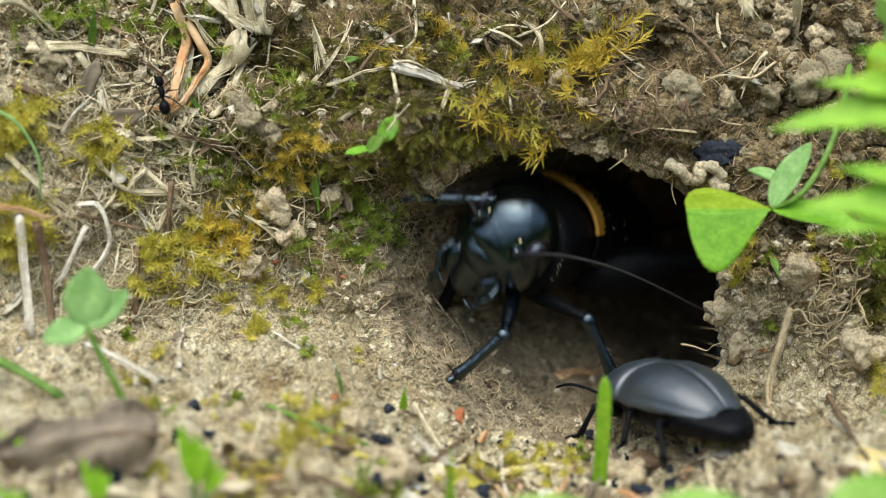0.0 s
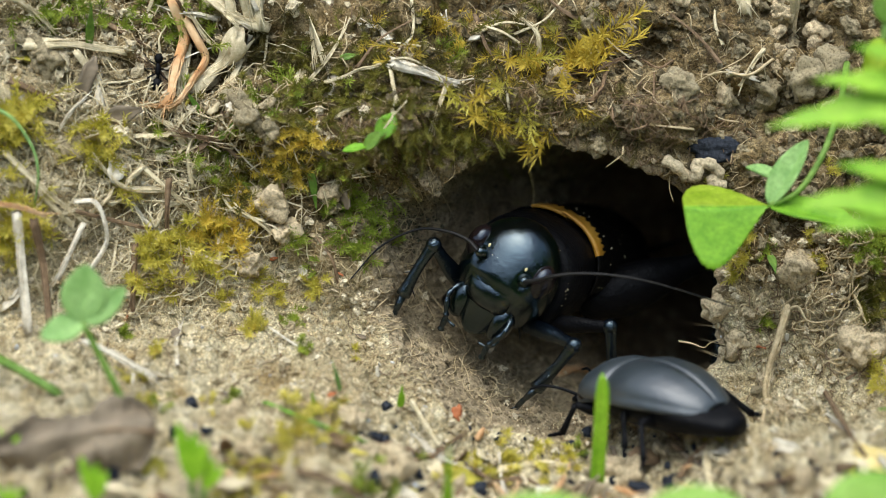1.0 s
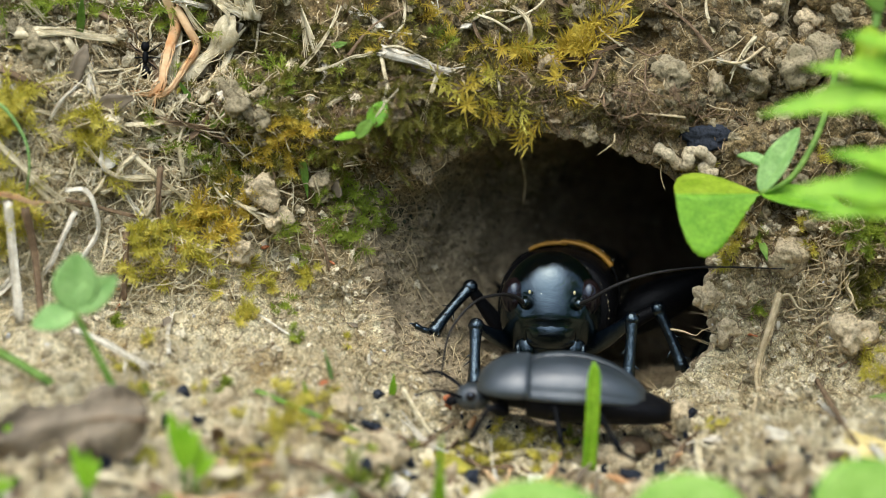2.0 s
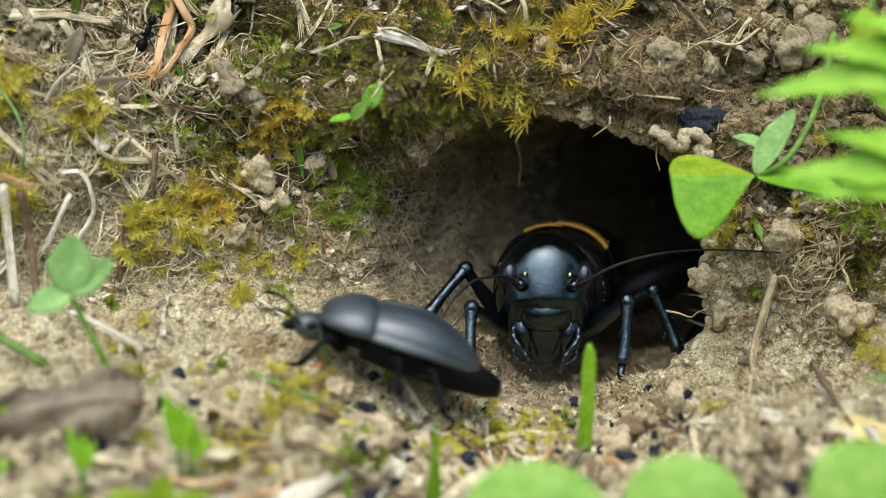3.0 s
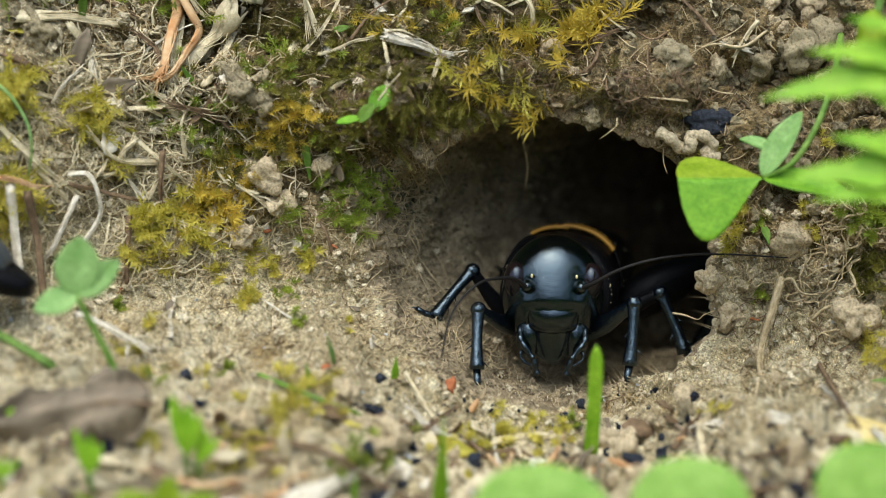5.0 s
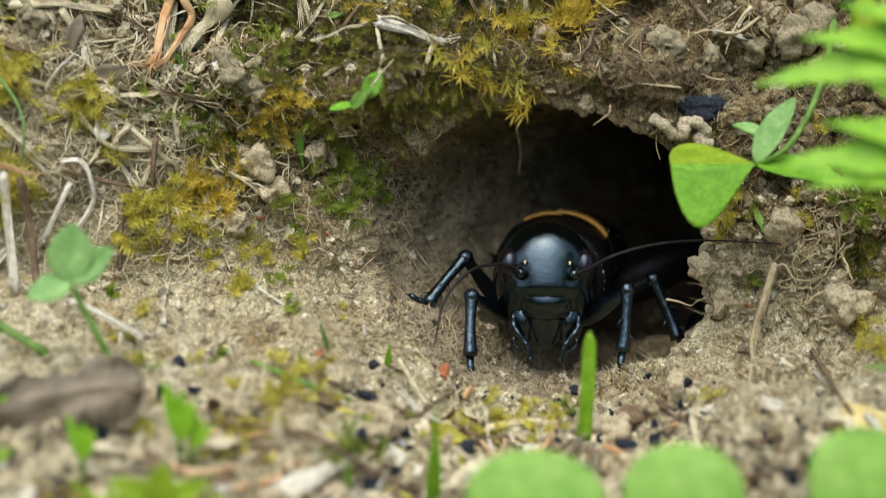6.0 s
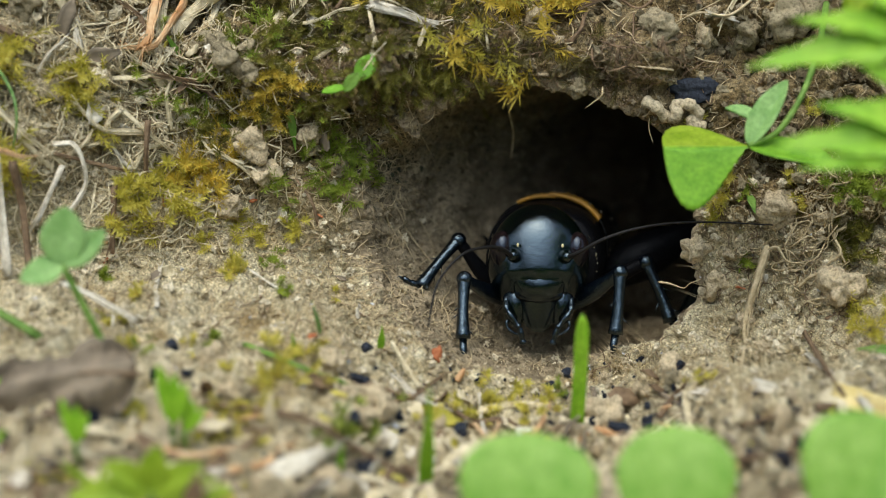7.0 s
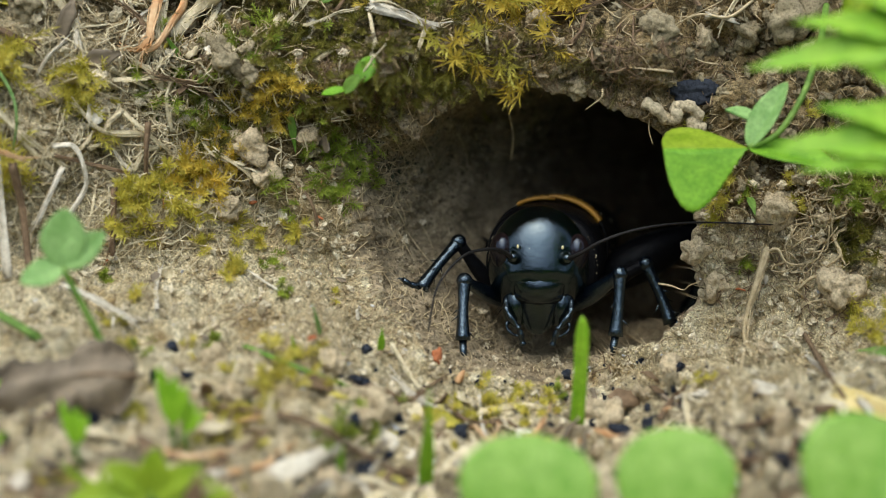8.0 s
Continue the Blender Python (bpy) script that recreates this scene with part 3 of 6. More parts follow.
def cricket_body(cricket):
    def section(y, wd, up, down, n=36, power=2.5, lift=0.0):
        ring = []
        for j in range(n):
            t = 2 * math.pi * j / n
            c, s = math.cos(t), math.sin(t)
            r = (abs(c) ** power + abs(s) ** power) ** (-1 / power)
            ring.append((wd * c * r, y, lift + (up if s > 0 else down) * s * r))
        return ring

    b = Build()
    b.loft([section(y, w, u, d) for y, w, u, d in ((-2.2, 2.9, 2.7, 2.7), (-2.15, 3.3, 3.2, 3.0), (-1.9, 3.5, 3.38, 3.1), (-1.2, 3.6, 3.45, 3.1),
                                                  (0, 3.65, 3.45, 3.1), (1.3, 3.65, 3.42, 3.0), (2.0, 3.58, 3.36, 2.9), (2.25, 3.4, 3.15, 2.8), (2.3, 3.0, 2.8, 2.6))])
    part("pronotum", b, MATT, cricket, "dull black neck shield with raised rim")
    b = Build()
    b.tube([(x, -2.1 + 0.02 * x * x, z) for x, y, z in section(0, 3.34, 3.22, 2.9)[1:18]], 0.11, 6)
    part("collar", b, MATT, cricket)
    b = Build()
    rings = []
    for i in range(15):
        s = i / 14
        k = math.sin(math.pi * (0.32 + 0.66 * s)) ** 0.6
        rings.append(section(2.0 + 13.5 * s, 3.3 * k, 2.2 * k, 2.9 * k, lift=-0.3 - 0.8 * s, power=2.2))
    b.loft(rings)
    part("abdomen", b, MATT, cricket)
    for sx in (-1, 1):
        b = Build()
        top, low = [], []
        n, m = 22, 10
        for i in range(n + 1):
            s = i / n
            for j in range(m + 1):
                t = j / m
                a = t * 1.75
                wd, hh = 3.75 - 1.3 * max(0, s - 0.6) ** 1.5, 3.15 - 0.9 * s
                x = sx * wd * math.sin(a) ** 0.9 if a > 0 else -sx * 0.25
                z = hh * (math.cos(a) if a < 1.57 else 1.2 * math.cos(a)) + 0.57 + 0.05 * sx
                z += 0.05 * math.sin(14 * t + 3 * s) - 0.5 * s
                top.append((x, 1.9 + 10.8 * s, z))
                low.append((x * 0.97, 1.9 + 10.8 * s, z - 0.12))
        w, k = m + 1, (n + 1) * (m + 1)
        fs = []
        for i in range(n):
            for j in range(m):
                q = i * w + j
                fs.append((q, q + 1, q + w + 1, q + w))
                fs.append((k + q, k + q + w, k + q + w + 1, k + q + 1))
        for j in range(m):
            fs.append((j, k + j, k + j + 1, j + 1))
        b.add(top + low, fs)
        part("forewing", b, WING, cricket, "black veined forewing")
        # orange patch at the wing root, frayed behind
        b = Build()
        nn, top, low = 40, [], []
        for i in range(nn + 1):
            a = (0.95 if sx > 0 else 0.6) * i / nn
            ln = 1.15 - 0.5 * (i / nn) ** 2 + (0.7 * abs(math.sin(a * 26)) * (0.4 + 0.6 * abs(math.sin(a * 61))) if a > 0.12 else 0.1)
            for j in range(5):
                y = 1.75 + ln * j / 4
                x, z = (sx * 3.82 * math.sin(a) ** 0.9 if a > 0 else -sx * 0.2), 3.22 * math.cos(a) + 0.62 + 0.05 * sx - 0.02 * j
                top.append((x, y, z))
                low.append((x * 0.94, y, z - 0.2))
        k, fs = 5 * (nn + 1), []
        for i in range(nn):
            for j in range(4):
                q = i * 5 + j
                fs.append((q, q + 5, q + 6, q + 1))
                fs.append((k + q, k + q + 1, k + q + 6, k + q + 5))
            q = i * 5
            fs.append((q, k + q, k + q + 5, q + 5))
            fs.append((q + 4, q + 9, k + q + 9, k + q + 4))
        b.add(top + low, fs)
        part("wing_band", b, BAND, cricket, "orange-yellow band at the wing root")
        b = Build()
        b.tube([(1.2 * sx, 14.8, -0.6), (2.2 * sx, 17.5, 0.2), (2.8 * sx, 20.5, 0.8)], [0.28, 0.18, 0.03], 7)
        part("cercus", b, HAIR, cricket)


def cricket_dust(cricket):
    """Pale soil grains that cling to the shield and the wings."""
    rnd = random.Random(12)
    b = Build()
    for k in range(330):
        a = rnd.uniform(-1.7, 1.7)
        y = rnd.uniform(-2.0, 8.0) if k < 190 else rnd.gauss(-2.0, 0.12) if k < 270 else rnd.gauss(2.2, 0.25)
        r = 3.5 if y < 2.3 else 3.75
        q = Vector((r * math.sin(a), y, r * math.cos(a) * (0.97 if y < 2.3 else 0.9) + (0.0 if y < 2.3 else 0.35)))
        ellipsoid(b, q, (0.018 * 3.2 ** (rnd.random() ** 2),) * 3, 5, 3)
    for k in range(90):
        d = Vector((rnd.gauss(0, 1), -abs(rnd.gauss(0, 1)), rnd.gauss(-0.35, 0.9))).normalized()
        q = HEAD_AT + Vector((d.x * 3.12, d.y * 2.82, d.z * 3.76)) * (0.97 - 0.06 * max(0, -d.z))
        ellipsoid(b, q, (0.014 * 2.6 ** (rnd.random() ** 2),) * 3, 5, 3)
    tagged(part("dust", b, CRUMB, cricket, "pale soil grains"), kind="stuff")


def cricket_legs(cricket):
    made = {}
    for key, (hip, l1, l2, r1, r2) in LEGS.items():
        hind = key.startswith("hind")
        femur = limb(l1, lambda s: r1 * (0.75 + 0.5 * math.sin(math.pi * min(1, s * 1.3)) ** 1.0 * (1.6 if hind else 0.5) * (1 - 0.5 * s) - 0.15 * s), 12, 0.1, 0.8)
        thigh = part("femur", femur, LEG if key.startswith("fore") else MATT, cricket, "stout glossy black thigh")
        shin = limb(l2, lambda s: r2 * (1.25 - 0.35 * math.sin(math.pi * s) + 0.15 * s), 10, 0.08)
        tibia = part("tibia", shin, LEG, cricket, "spined glossy black shin")
        part("knee", ellipsoid(Build(), (0, 0, 0), (r2 * 1.45, r2 * 1.45, r2 * 1.45), 12, 8), LEG, tibia)
        spines(tibia, l2, 7 if key[:3] != "for" else 4, r2, len(key) + 3, 0.75)
        foot = Build()
        fl = 2.1 if not key.startswith("mid") else 1.5
        foot.tube([(0, 0, -0.05), (0, 0.0, fl * 0.5), (0, 0.02, fl * 0.55), (0, -0.02, fl * 0.62), (0, 0.05, fl * 0.95)], [r2 * 0.75, r2 * 0.6, r2 * 0.4, r2 * 0.55, r2 * 0.5], 8)
        for sx in (-1, 1):
            foot.tube([(0.05 * sx, 0.05, fl * 0.93), (0.2 * sx, 0.05, fl * 1.05), (0.26 * sx, -0.12, fl * 1.16)], [0.07, 0.05, 0.01], 6)
        tarsus = part("tarsus", foot, LEG, tibia, "clawed black foot")
        tarsus.matrix_local = pose(0, 0, l2 * MM, {"for": 8, "mid": -70, "hin": 60}[key[:3]], 0, 0)
        made[key] = (thigh, tibia)
    return made


cricket = tagged(new("field_cricket"), "glossy black field cricket with orange wing bases in its burrow", "cricket")
HEAD, PALPS, FEELERS = cricket_head(cricket)
cricket_body(cricket)
cricket_dust(cricket)
CRICKET_LEGS = cricket_legs(cricket)
# seconds: head centre, forward, up, roll
CRICKET_WAY = [
    (-0.12, (2.7, 4.6, -2.0), (-0.5, -0.1, 0.85), (0.1, 1, 0.2), 40),
    (0.12, (3.3, 0.35, -0.7), (-0.43, -0.14, 0.9), (0.0, 1, 0.2), 26),
    (0.2, (3.4, 0.15, -0.6), (-0.42, -0.14, 0.9), (0.0, 1, 0.2), 25),
    (1.15, (3.35, 0.15, -0.6), (-0.42, -0.14, 0.9), (0.0, 1, 0.2), 25),
    (1.42, (6.5, -2.8, -2.2), (-0.17, -0.14, 0.97), (0.0, 1, 0.15), 3),
    (8.0, (6.5, -2.8, -2.2), (-0.17, -0.14, 0.97), (0.0, 1, 0.15), 3),
]
# where the ankles stand, in bank millimetres
FEET = {
    "fore_r": [(0.0, (-1.17, 5.01, 0.40)), (0.14, (-3.07, -1.00, -0.20)), (1.15, (-3.07, -1.00, -0.20)), (1.42, (1.78, -7.20, 1.30)), (8.0, (1.78, -7.20, 1.30))],
    "fore_l": [(0.0, (0.03, -5.72, 0.80)), (0.15, (5.07, -6.65, 0.60)), (1.15, (5.07, -6.65, 0.60)), (1.42, (11.03, -6.99, 0.70)), (8.0, (11.03, -6.99, 0.70))],
    "mid_r": [(0.0, (1.6, -4.6, -7.0)), (1.15, (1.6, -4.6, -7.0)), (1.42, (-0.80, -4.15, -2.00)), (8.0, (-0.80, -4.15, -2.00))],
    "mid_l": [(0.0, (9.70, -5.98, -1.50)), (1.15, (9.66, -6.74, -1.50)), (1.42, (14.74, -6.35, -3.00)), (8.0, (14.74, -6.35, -3.00))],
    "hind_r": [(0.0, (1.0, -6.0, -12)), (1.15, (1.0, -6.0, -12)), (1.42, (2.5, -6.2, -15)), (8.0, (2.5, -6.2, -15))],
    "hind_l": [(0.0, (17.0, -6.0, -9)), (1.15, (17.0, -6.0, -9)), (1.42, (16.6, -6.2, -13)), (8.0, (16.6, -6.2, -13))],
}
# where the knees point to
KNEES = {
    "fore_r": [(0.0, (0.89, 5.47, 1.00)), (0.14, (-1.68, 1.85, 1.00)), (1.15, (-1.68, 1.85, 1.00)), (1.42, (1.43, -3.45, 1.20)), (8.0, (1.43, -3.45, 1.20))],
    "fore_l": [(0.0, (3.94, -2.45, 2.00)), (0.15, (6.68, -3.48, 1.50)), (1.15, (6.68, -3.48, 1.50)), (1.42, (11.48, -3.32, 0.60)), (8.0, (11.48, -3.32, 0.60))],
    "mid_r": [(0.0, (0.0, -1.0, -6.0)), (1.15, (0.0, -1.0, -6.0)), (1.42, (1.30, -1.16, -3.00)), (8.0, (1.30, -1.16, -3.00))],
    "mid_l": [(0.0, (8.98, -2.75, 0.00)), (1.15, (9.81, -2.96, 0.00)), (1.42, (13.09, -2.18, -3.00)), (8.0, (13.09, -2.18, -3.00))],
    "hind_r": [(0.0, (0.0, 4.0, -10.0)), (8.0, (0.0, 4.0, -10.0))],
    "hind_l": [(0.0, (17.0, 2.0, -8.0)), (8.0, (17.0, 2.0, -8.0))],
}
# seconds: pitch, roll and yaw of the head on the neck
HEAD_TURN = [(0.0, (0, 4, 2)), (0.2, (-2, 4, 2)), (1.15, (-2, 4, 2)), (1.42, (2, -2, 9)), (8.0, (2, -2, 9))]


def between(rows, t):
    """Eases between the rows of (seconds, numbers, ...)."""
    for a, b in zip(rows, rows[1:]):
        if t <= b[0]:
            k = (t - a[0]) / (b[0] - a[0])
            k = min(max(k, 0), 1)
            k = k * k * (3 - 2 * k)
            return [Vector(p).lerp(Vector(q), k) if hasattr(p, "__len__") else p + (q - p) * k for p, q in zip(a[1:], b[1:])]
    return [Vector(p) if hasattr(p, "__len__") else p for p in rows[-1][1:]]


def cricket_pose(t):
    head, forward, up, roll = between(CRICKET_WAY, t)
    m = body_pose(head, forward, up, roll)
    return m @ Matrix.Translation(-HEAD_AT * MM)


def cricket_motion():
    times = [0.0, 0.03, 0.07, 0.1, 0.13, 0.17, 0.2, 0.6, 1.1, 1.15, 1.17, 1.2, 1.23, 1.27, 1.3, 1.33, 1.37, 1.4, 1.45, 1.5, 4.0, 8.0]
    walk(cricket, [(t, cricket_pose(t)) for t in times])
    for key, (thigh, tibia) in CRICKET_LEGS.items():
        hip, l1, l2 = Vector(LEGS[key][0]), LEGS[key][1], LEGS[key][2]
        upper, lower = [], []
        for t in times:
            back = cricket_pose(t).inverted()
            goal = back @ bank(*between(FEET[key], t)[0]) / MM
            pole = back @ bank(*between(KNEES[key], t)[0]) / MM - hip
            k = knee(hip, goal, l1, l2, pole)
            upper.append((t, aim(hip, k, pole)))
            lower.append((t, aim(k, goal, pole)))
        walk(thigh, upper)
        walk(tibia, lower)
    walk(HEAD, [(t, Matrix.Translation(HEAD_AT * MM) @ pose(0, 0, 0, *between(HEAD_TURN, t)[0])) for t in times])
    for i, sx in ((0, -1), (1, 1)):
        b0 = Matrix.Translation(Vector((1.95 * sx, -1.75, -1.7)) * MM)
        down = b0 @ pose(0, 0, 0, 10, -14 if sx > 0 else 12, 0)
        rest = b0
        walk(PALPS[i], [(0.0, down), (0.15, down), (0.3, b0 @ pose(0, 0, 0, 20, -10 if sx > 0 else 16, 0)), (0.7, down), (1.15, down), (1.4, rest), (8.0, rest)])
        f0 = Matrix.Translation(Vector((1.74 * sx, -2.75, 1.1)) * MM)
        early = f0 @ pose(0, 0, 0, 0, -24 if sx > 0 else -28, 12 if sx > 0 else -40)
        walk(FEELERS[i], [(0.0, early), (0.2, early), (1.15, early), (1.45, f0 @ pose(0, 0, 0, 0, -12 if sx > 0 else -4, 0)), (2.8, f0 @ pose(0, 0, 0, 0, -10 if sx > 0 else 0, 0)), (5.5, f0 @ pose(0, 0, 0, 0, -9 if sx > 0 else 1, 0)), (8.0, f0 @ pose(0, 0, 0, 0, -10 if sx > 0 else 0, 0))])


# ================= beetle =================
def build_beetle():
    beetle = tagged(new("ground_beetle"), "satin black ground beetle with long legs walking over the soil", "beetle")
    beetle.scale = (1.12, 1.12, 1.12)
    def dome(y, wd, up, down, n=28, lift=2.0, power=2.2):
        return [(wd * math.cos(t) * (abs(math.cos(t)) ** power + abs(math.sin(t)) ** power) ** (-1 / power), y,
                 lift + (up if math.sin(t) > 0 else down) * math.sin(t) * (abs(math.cos(t)) ** power + abs(math.sin(t)) ** power) ** (-1 / power))
                for t in [2 * math.pi * j / n for j in range(n)]]
    b = Build()
    b.loft([dome(-2.4 + 7.5 * s, 2.3 * math.sin(math.pi * (0.28 + 0.7 * s)) ** 0.5, 0.5, 1.5 * math.sin(math.pi * (0.28 + 0.7 * s)) ** 0.5, lift=2.05 - 1.0 * s ** 3) for s in [i / 18 for i in range(19)]])
    part("abdomen", b, MATT, beetle, "black abdomen with exposed tip")
    for sx in (-1, 1):
        b = Build()
        n, m = 22, 12
        top, low = [], []
        for i in range(n + 1):
            s = i / n
            wd = 2.42 * (math.sin(math.pi * (0.27 + 0.705 * s)) ** 0.45)
            hh = 1.75 * math.sin(math.pi * (0.25 + 0.72 * s)) ** 0.6
            for j in range(m + 1):
                t = j / m
                a = t * 1.6
                x = sx * (0.02 + wd * math.sin(a) ** 0.95)
                z = 2.3 + hh * max(0.0, math.cos(a)) ** 0.8 - 0.5 * s ** 3
                if j == m:
                    x *= 1.1
                    z += 0.04
                z -= 0.03 * (0.5 + 0.5 * math.cos(t * 48)) * (0.15 < s < 0.9)
                top.append((x, -2.3 + 6.0 * s, z))
                low.append((x * 0.96, -2.3 + 6.0 * s, z - 0.14))
        w, k, fs = m + 1, (n + 1) * (m + 1), []
        for i in range(n):
            for j in range(m):
                q = i * w + j
                fs.append((q, q + 1, q + w + 1, q + w))
                fs.append((k + q, k + q + w, k + q + w + 1, k + q + 1))
            q = i * w + m
            fs.append((q, k + q, k + q + w, q + w))
            q = i * w
            fs.append((q, q + w, k + q + w, k + q))
        for j in range(m):
            q = n * w + j
            fs.append((q, q + 1, k + q + 1, k + q))
            fs.append((j, k + j, k + j + 1, j + 1))
        b.add(top + low, fs)
        part("elytron", b, ELYTRA, beetle, "smooth satin black wing case")
    b = Build()
    b.loft([dome(y, w, u * 0.8, 0.12, lift=2.3) for y, w, u in ((-4.95, 1.2, 0.5), (-4.88, 1.4, 0.75), (-4.4, 1.95, 1.25), (-3.7, 2.35, 1.75), (-3.0, 2.48, 1.95), (-2.5, 2.45, 1.95), (-2.28, 2.4, 1.85), (-2.22, 2.2, 1.6))])
    under = Build()
    under.loft([dome(y, w, 0.3, d, lift=2.25) for y, w, d in ((-4.7, 1.0, 0.6), (-4.0, 1.6, 0.95), (-3.0, 1.95, 1.05), (-2.2, 1.95, 1.1), (-1.8, 1.9, 1.1))])
    part("breast", under, MATT, beetle, "black underside of the neck shield")
    part("pronotum", b, ELYTRA, beetle, "domed satin black neck shield")
    b = Build()
    ellipsoid(b, (0, -5.25, 1.55), (0.95, 0.95, 0.72), 20, 12)
    head = part("head", b, ELYTRA, beetle)
    for sx in (-1, 1):
        part("eye", ellipsoid(Build(), (0.82 * sx, -5.3, 1.8), (0.22, 0.28, 0.28), 12, 8), EYE_MAT, head)
        b = Build()
        b.tube([(0.35 * sx, -6.1, 1.4), (0.3 * sx, -6.5, 1.25), (0.05 * sx, -6.75, 1.2)], [0.22, 0.17, 0.03], 8)
        part("mandible", b, MATT, head)
        b = Build()
        p = spline([(0.7 * sx, -5.8, 1.7), (1.2 * sx, -6.5, 2.1), (1.7 * sx, -7.3, 2.3), (2.0 * sx, -8.1, 2.1)], 8)
        b.tube(p, [0.085 * (1 - 0.25 * i / len(p)) * (1.0 + 0.22 * (i % 2)) for i in range(len(p))], 7)
        part("antenna", b, MATT, head, "beaded dark antenna")
    legs = []
    for k, (hy, reach, back) in enumerate(((-3.4, 2.3, -1.6), (-1.2, 2.6, 0.5), (0.6, 3.0, 2.4))):
        for sx in (-1, 1):
            hip = Vector((1.2 * sx, hy, 1.2))
            kn = Vector((reach * 0.55 * sx, back * 0.45, 0.55))
            ft = Vector((reach * 0.8 * sx, back * 0.95, -1.05))
            end = Vector((reach * 1.05 * sx, back * 1.35, -1.2))
            b = Build()
            b.tube([Vector((0, 0, 0)).lerp(kn, i / 6) for i in range(7)], [0.26, 0.33, 0.36, 0.34, 0.28, 0.22, 0.18], 9)
            leg = part("femur", b, MATT, beetle, "black leg", Matrix.Translation(hip * MM))
            b = Build()
            b.tube([kn.lerp(ft, i / 5) for i in range(6)], [0.17, 0.15, 0.15, 0.16, 0.18, 0.2], 8)
            part("tibia", b, MATT, leg)
            b = Build()
            b.tube([ft.lerp(end, i / 6) for i in range(7)], [0.12, 0.14, 0.1, 0.13, 0.09, 0.11, 0.03], 7)
            part("tarsus", b, MATT, leg)
            legs.append((leg, hip, (k + (sx > 0)) % 2, sx))
    return beetle, legs


beetle, BEETLE_LEGS = build_beetle()
# seconds: ground point below the body, heading, up
BEETLE_WAY = [
    (0.0, (13.3, -9.2, 6.00), (-0.56, 0.1, -0.82), (0.06, 0.9, 0.42)),
    (0.5, (13.0, -9.15, 6.00), (-0.58, 0.1, -0.8), (0.06, 0.9, 0.42)),
    (1.0, (12.6, -9.15, 6.00), (-0.66, 0.08, -0.74), (0.06, 0.9, 0.42)),
    (1.2, (12.08, -9.23, 6.00), (-0.92, 0.0, -0.36), (0.0, 0.93, 0.36)),
    (1.5, (11.35, -10.17, 6.50), (-1.0, -0.1, -0.1), (-0.08, 0.96, 0.26)),
    (1.7, (10.15, -10.15, 6.50), (-1.0, -0.06, -0.05), (-0.05, 0.96, 0.26)),
    (2.2, (5.52, -8.87, 6.00), (-1.0, 0.12, -0.1), (0.1, 0.96, 0.24)),
    (2.8, (0.10, -8.06, 7.00), (-0.94, 0.36, 0.1), (0.3, 0.93, 0.2)),
    (3.0, (-2.38, -7.75, 7.50), (-0.95, 0.28, 0.1), (0.24, 0.95, 0.2)),
    (3.2, (-6.5, -6.8, 8.8), (-0.97, 0.16, 0.05), (0.15, 0.97, 0.16)),
    (3.5, (-11.7, -6.5, 9.4), (-0.75, -0.1, 0.64), (0.0, 0.99, 0.14)),
    (3.7, (-14.0, -6.0, 9.0), (-0.95, 0.12, 0.2), (0.12, 0.98, 0.14)),
    (4.0, (-18.7, -5.0, 7.8), (-0.96, 0.18, -0.1), (0.17, 0.96, 0.16)),
    (4.2, (-21.7, -3.9, 7.0), (-0.95, 0.22, -0.15), (0.2, 0.95, 0.16)),
    (4.5, (-24.6, -3.8, 7.2), (-0.93, 0.27, -0.18), (0.25, 0.95, 0.16)),
    (4.7, (-25.9, -3.5, 7.4), (-0.93, 0.27, -0.18), (0.25, 0.95, 0.16)),
    (5.2, (-33.0, -1.0, 9.0), (-0.95, 0.2, -0.1), (0.2, 0.95, 0.2)),
    (5.8, (-42.0, 0.0, 12.0), (-1.0, 0.1, 0.0), (0.1, 0.95, 0.2)),
    (8.0, (-44.0, 0.2, 12.6), (-1.0, 0.1, 0.0), (0.1, 0.95, 0.2)),
]


def beetle_motion():
    walk(beetle, [(t, body_pose(p, f, u)) for t, p, f, u in BEETLE_WAY])
    gone, last, spots = 0.0, None, []
    for k in range(59):
        t = k / 10
        for a, b in zip(BEETLE_WAY, BEETLE_WAY[1:]):
            if a[0] <= t <= b[0]:
                at = Vector(a[1]).lerp(Vector(b[1]), (t - a[0]) / (b[0] - a[0]))
        gone += (at - last).length if last else 0.0
        last = at
        spots.append((t, gone))
    for leg, hip, side, sx in BEETLE_LEGS:
        rows = []
        for t, far in spots:
            ph = far / 3.2 * 2 * math.pi + side * math.pi
            rows.append((t, Matrix.Translation(hip * MM) @ pose(0, 0, 0, 0, -sx * 7 * max(0, math.cos(ph)), 16 * math.sin(ph))))
        rows.append((8.0, rows[-1][1]))
        walk(leg, rows)


# ================= litter and plants: tools =================
def laid(points):
    """Points (u, v, lift) laid on the bank."""
    return [surf(u, v, lift)[0] for u, v, lift in points]


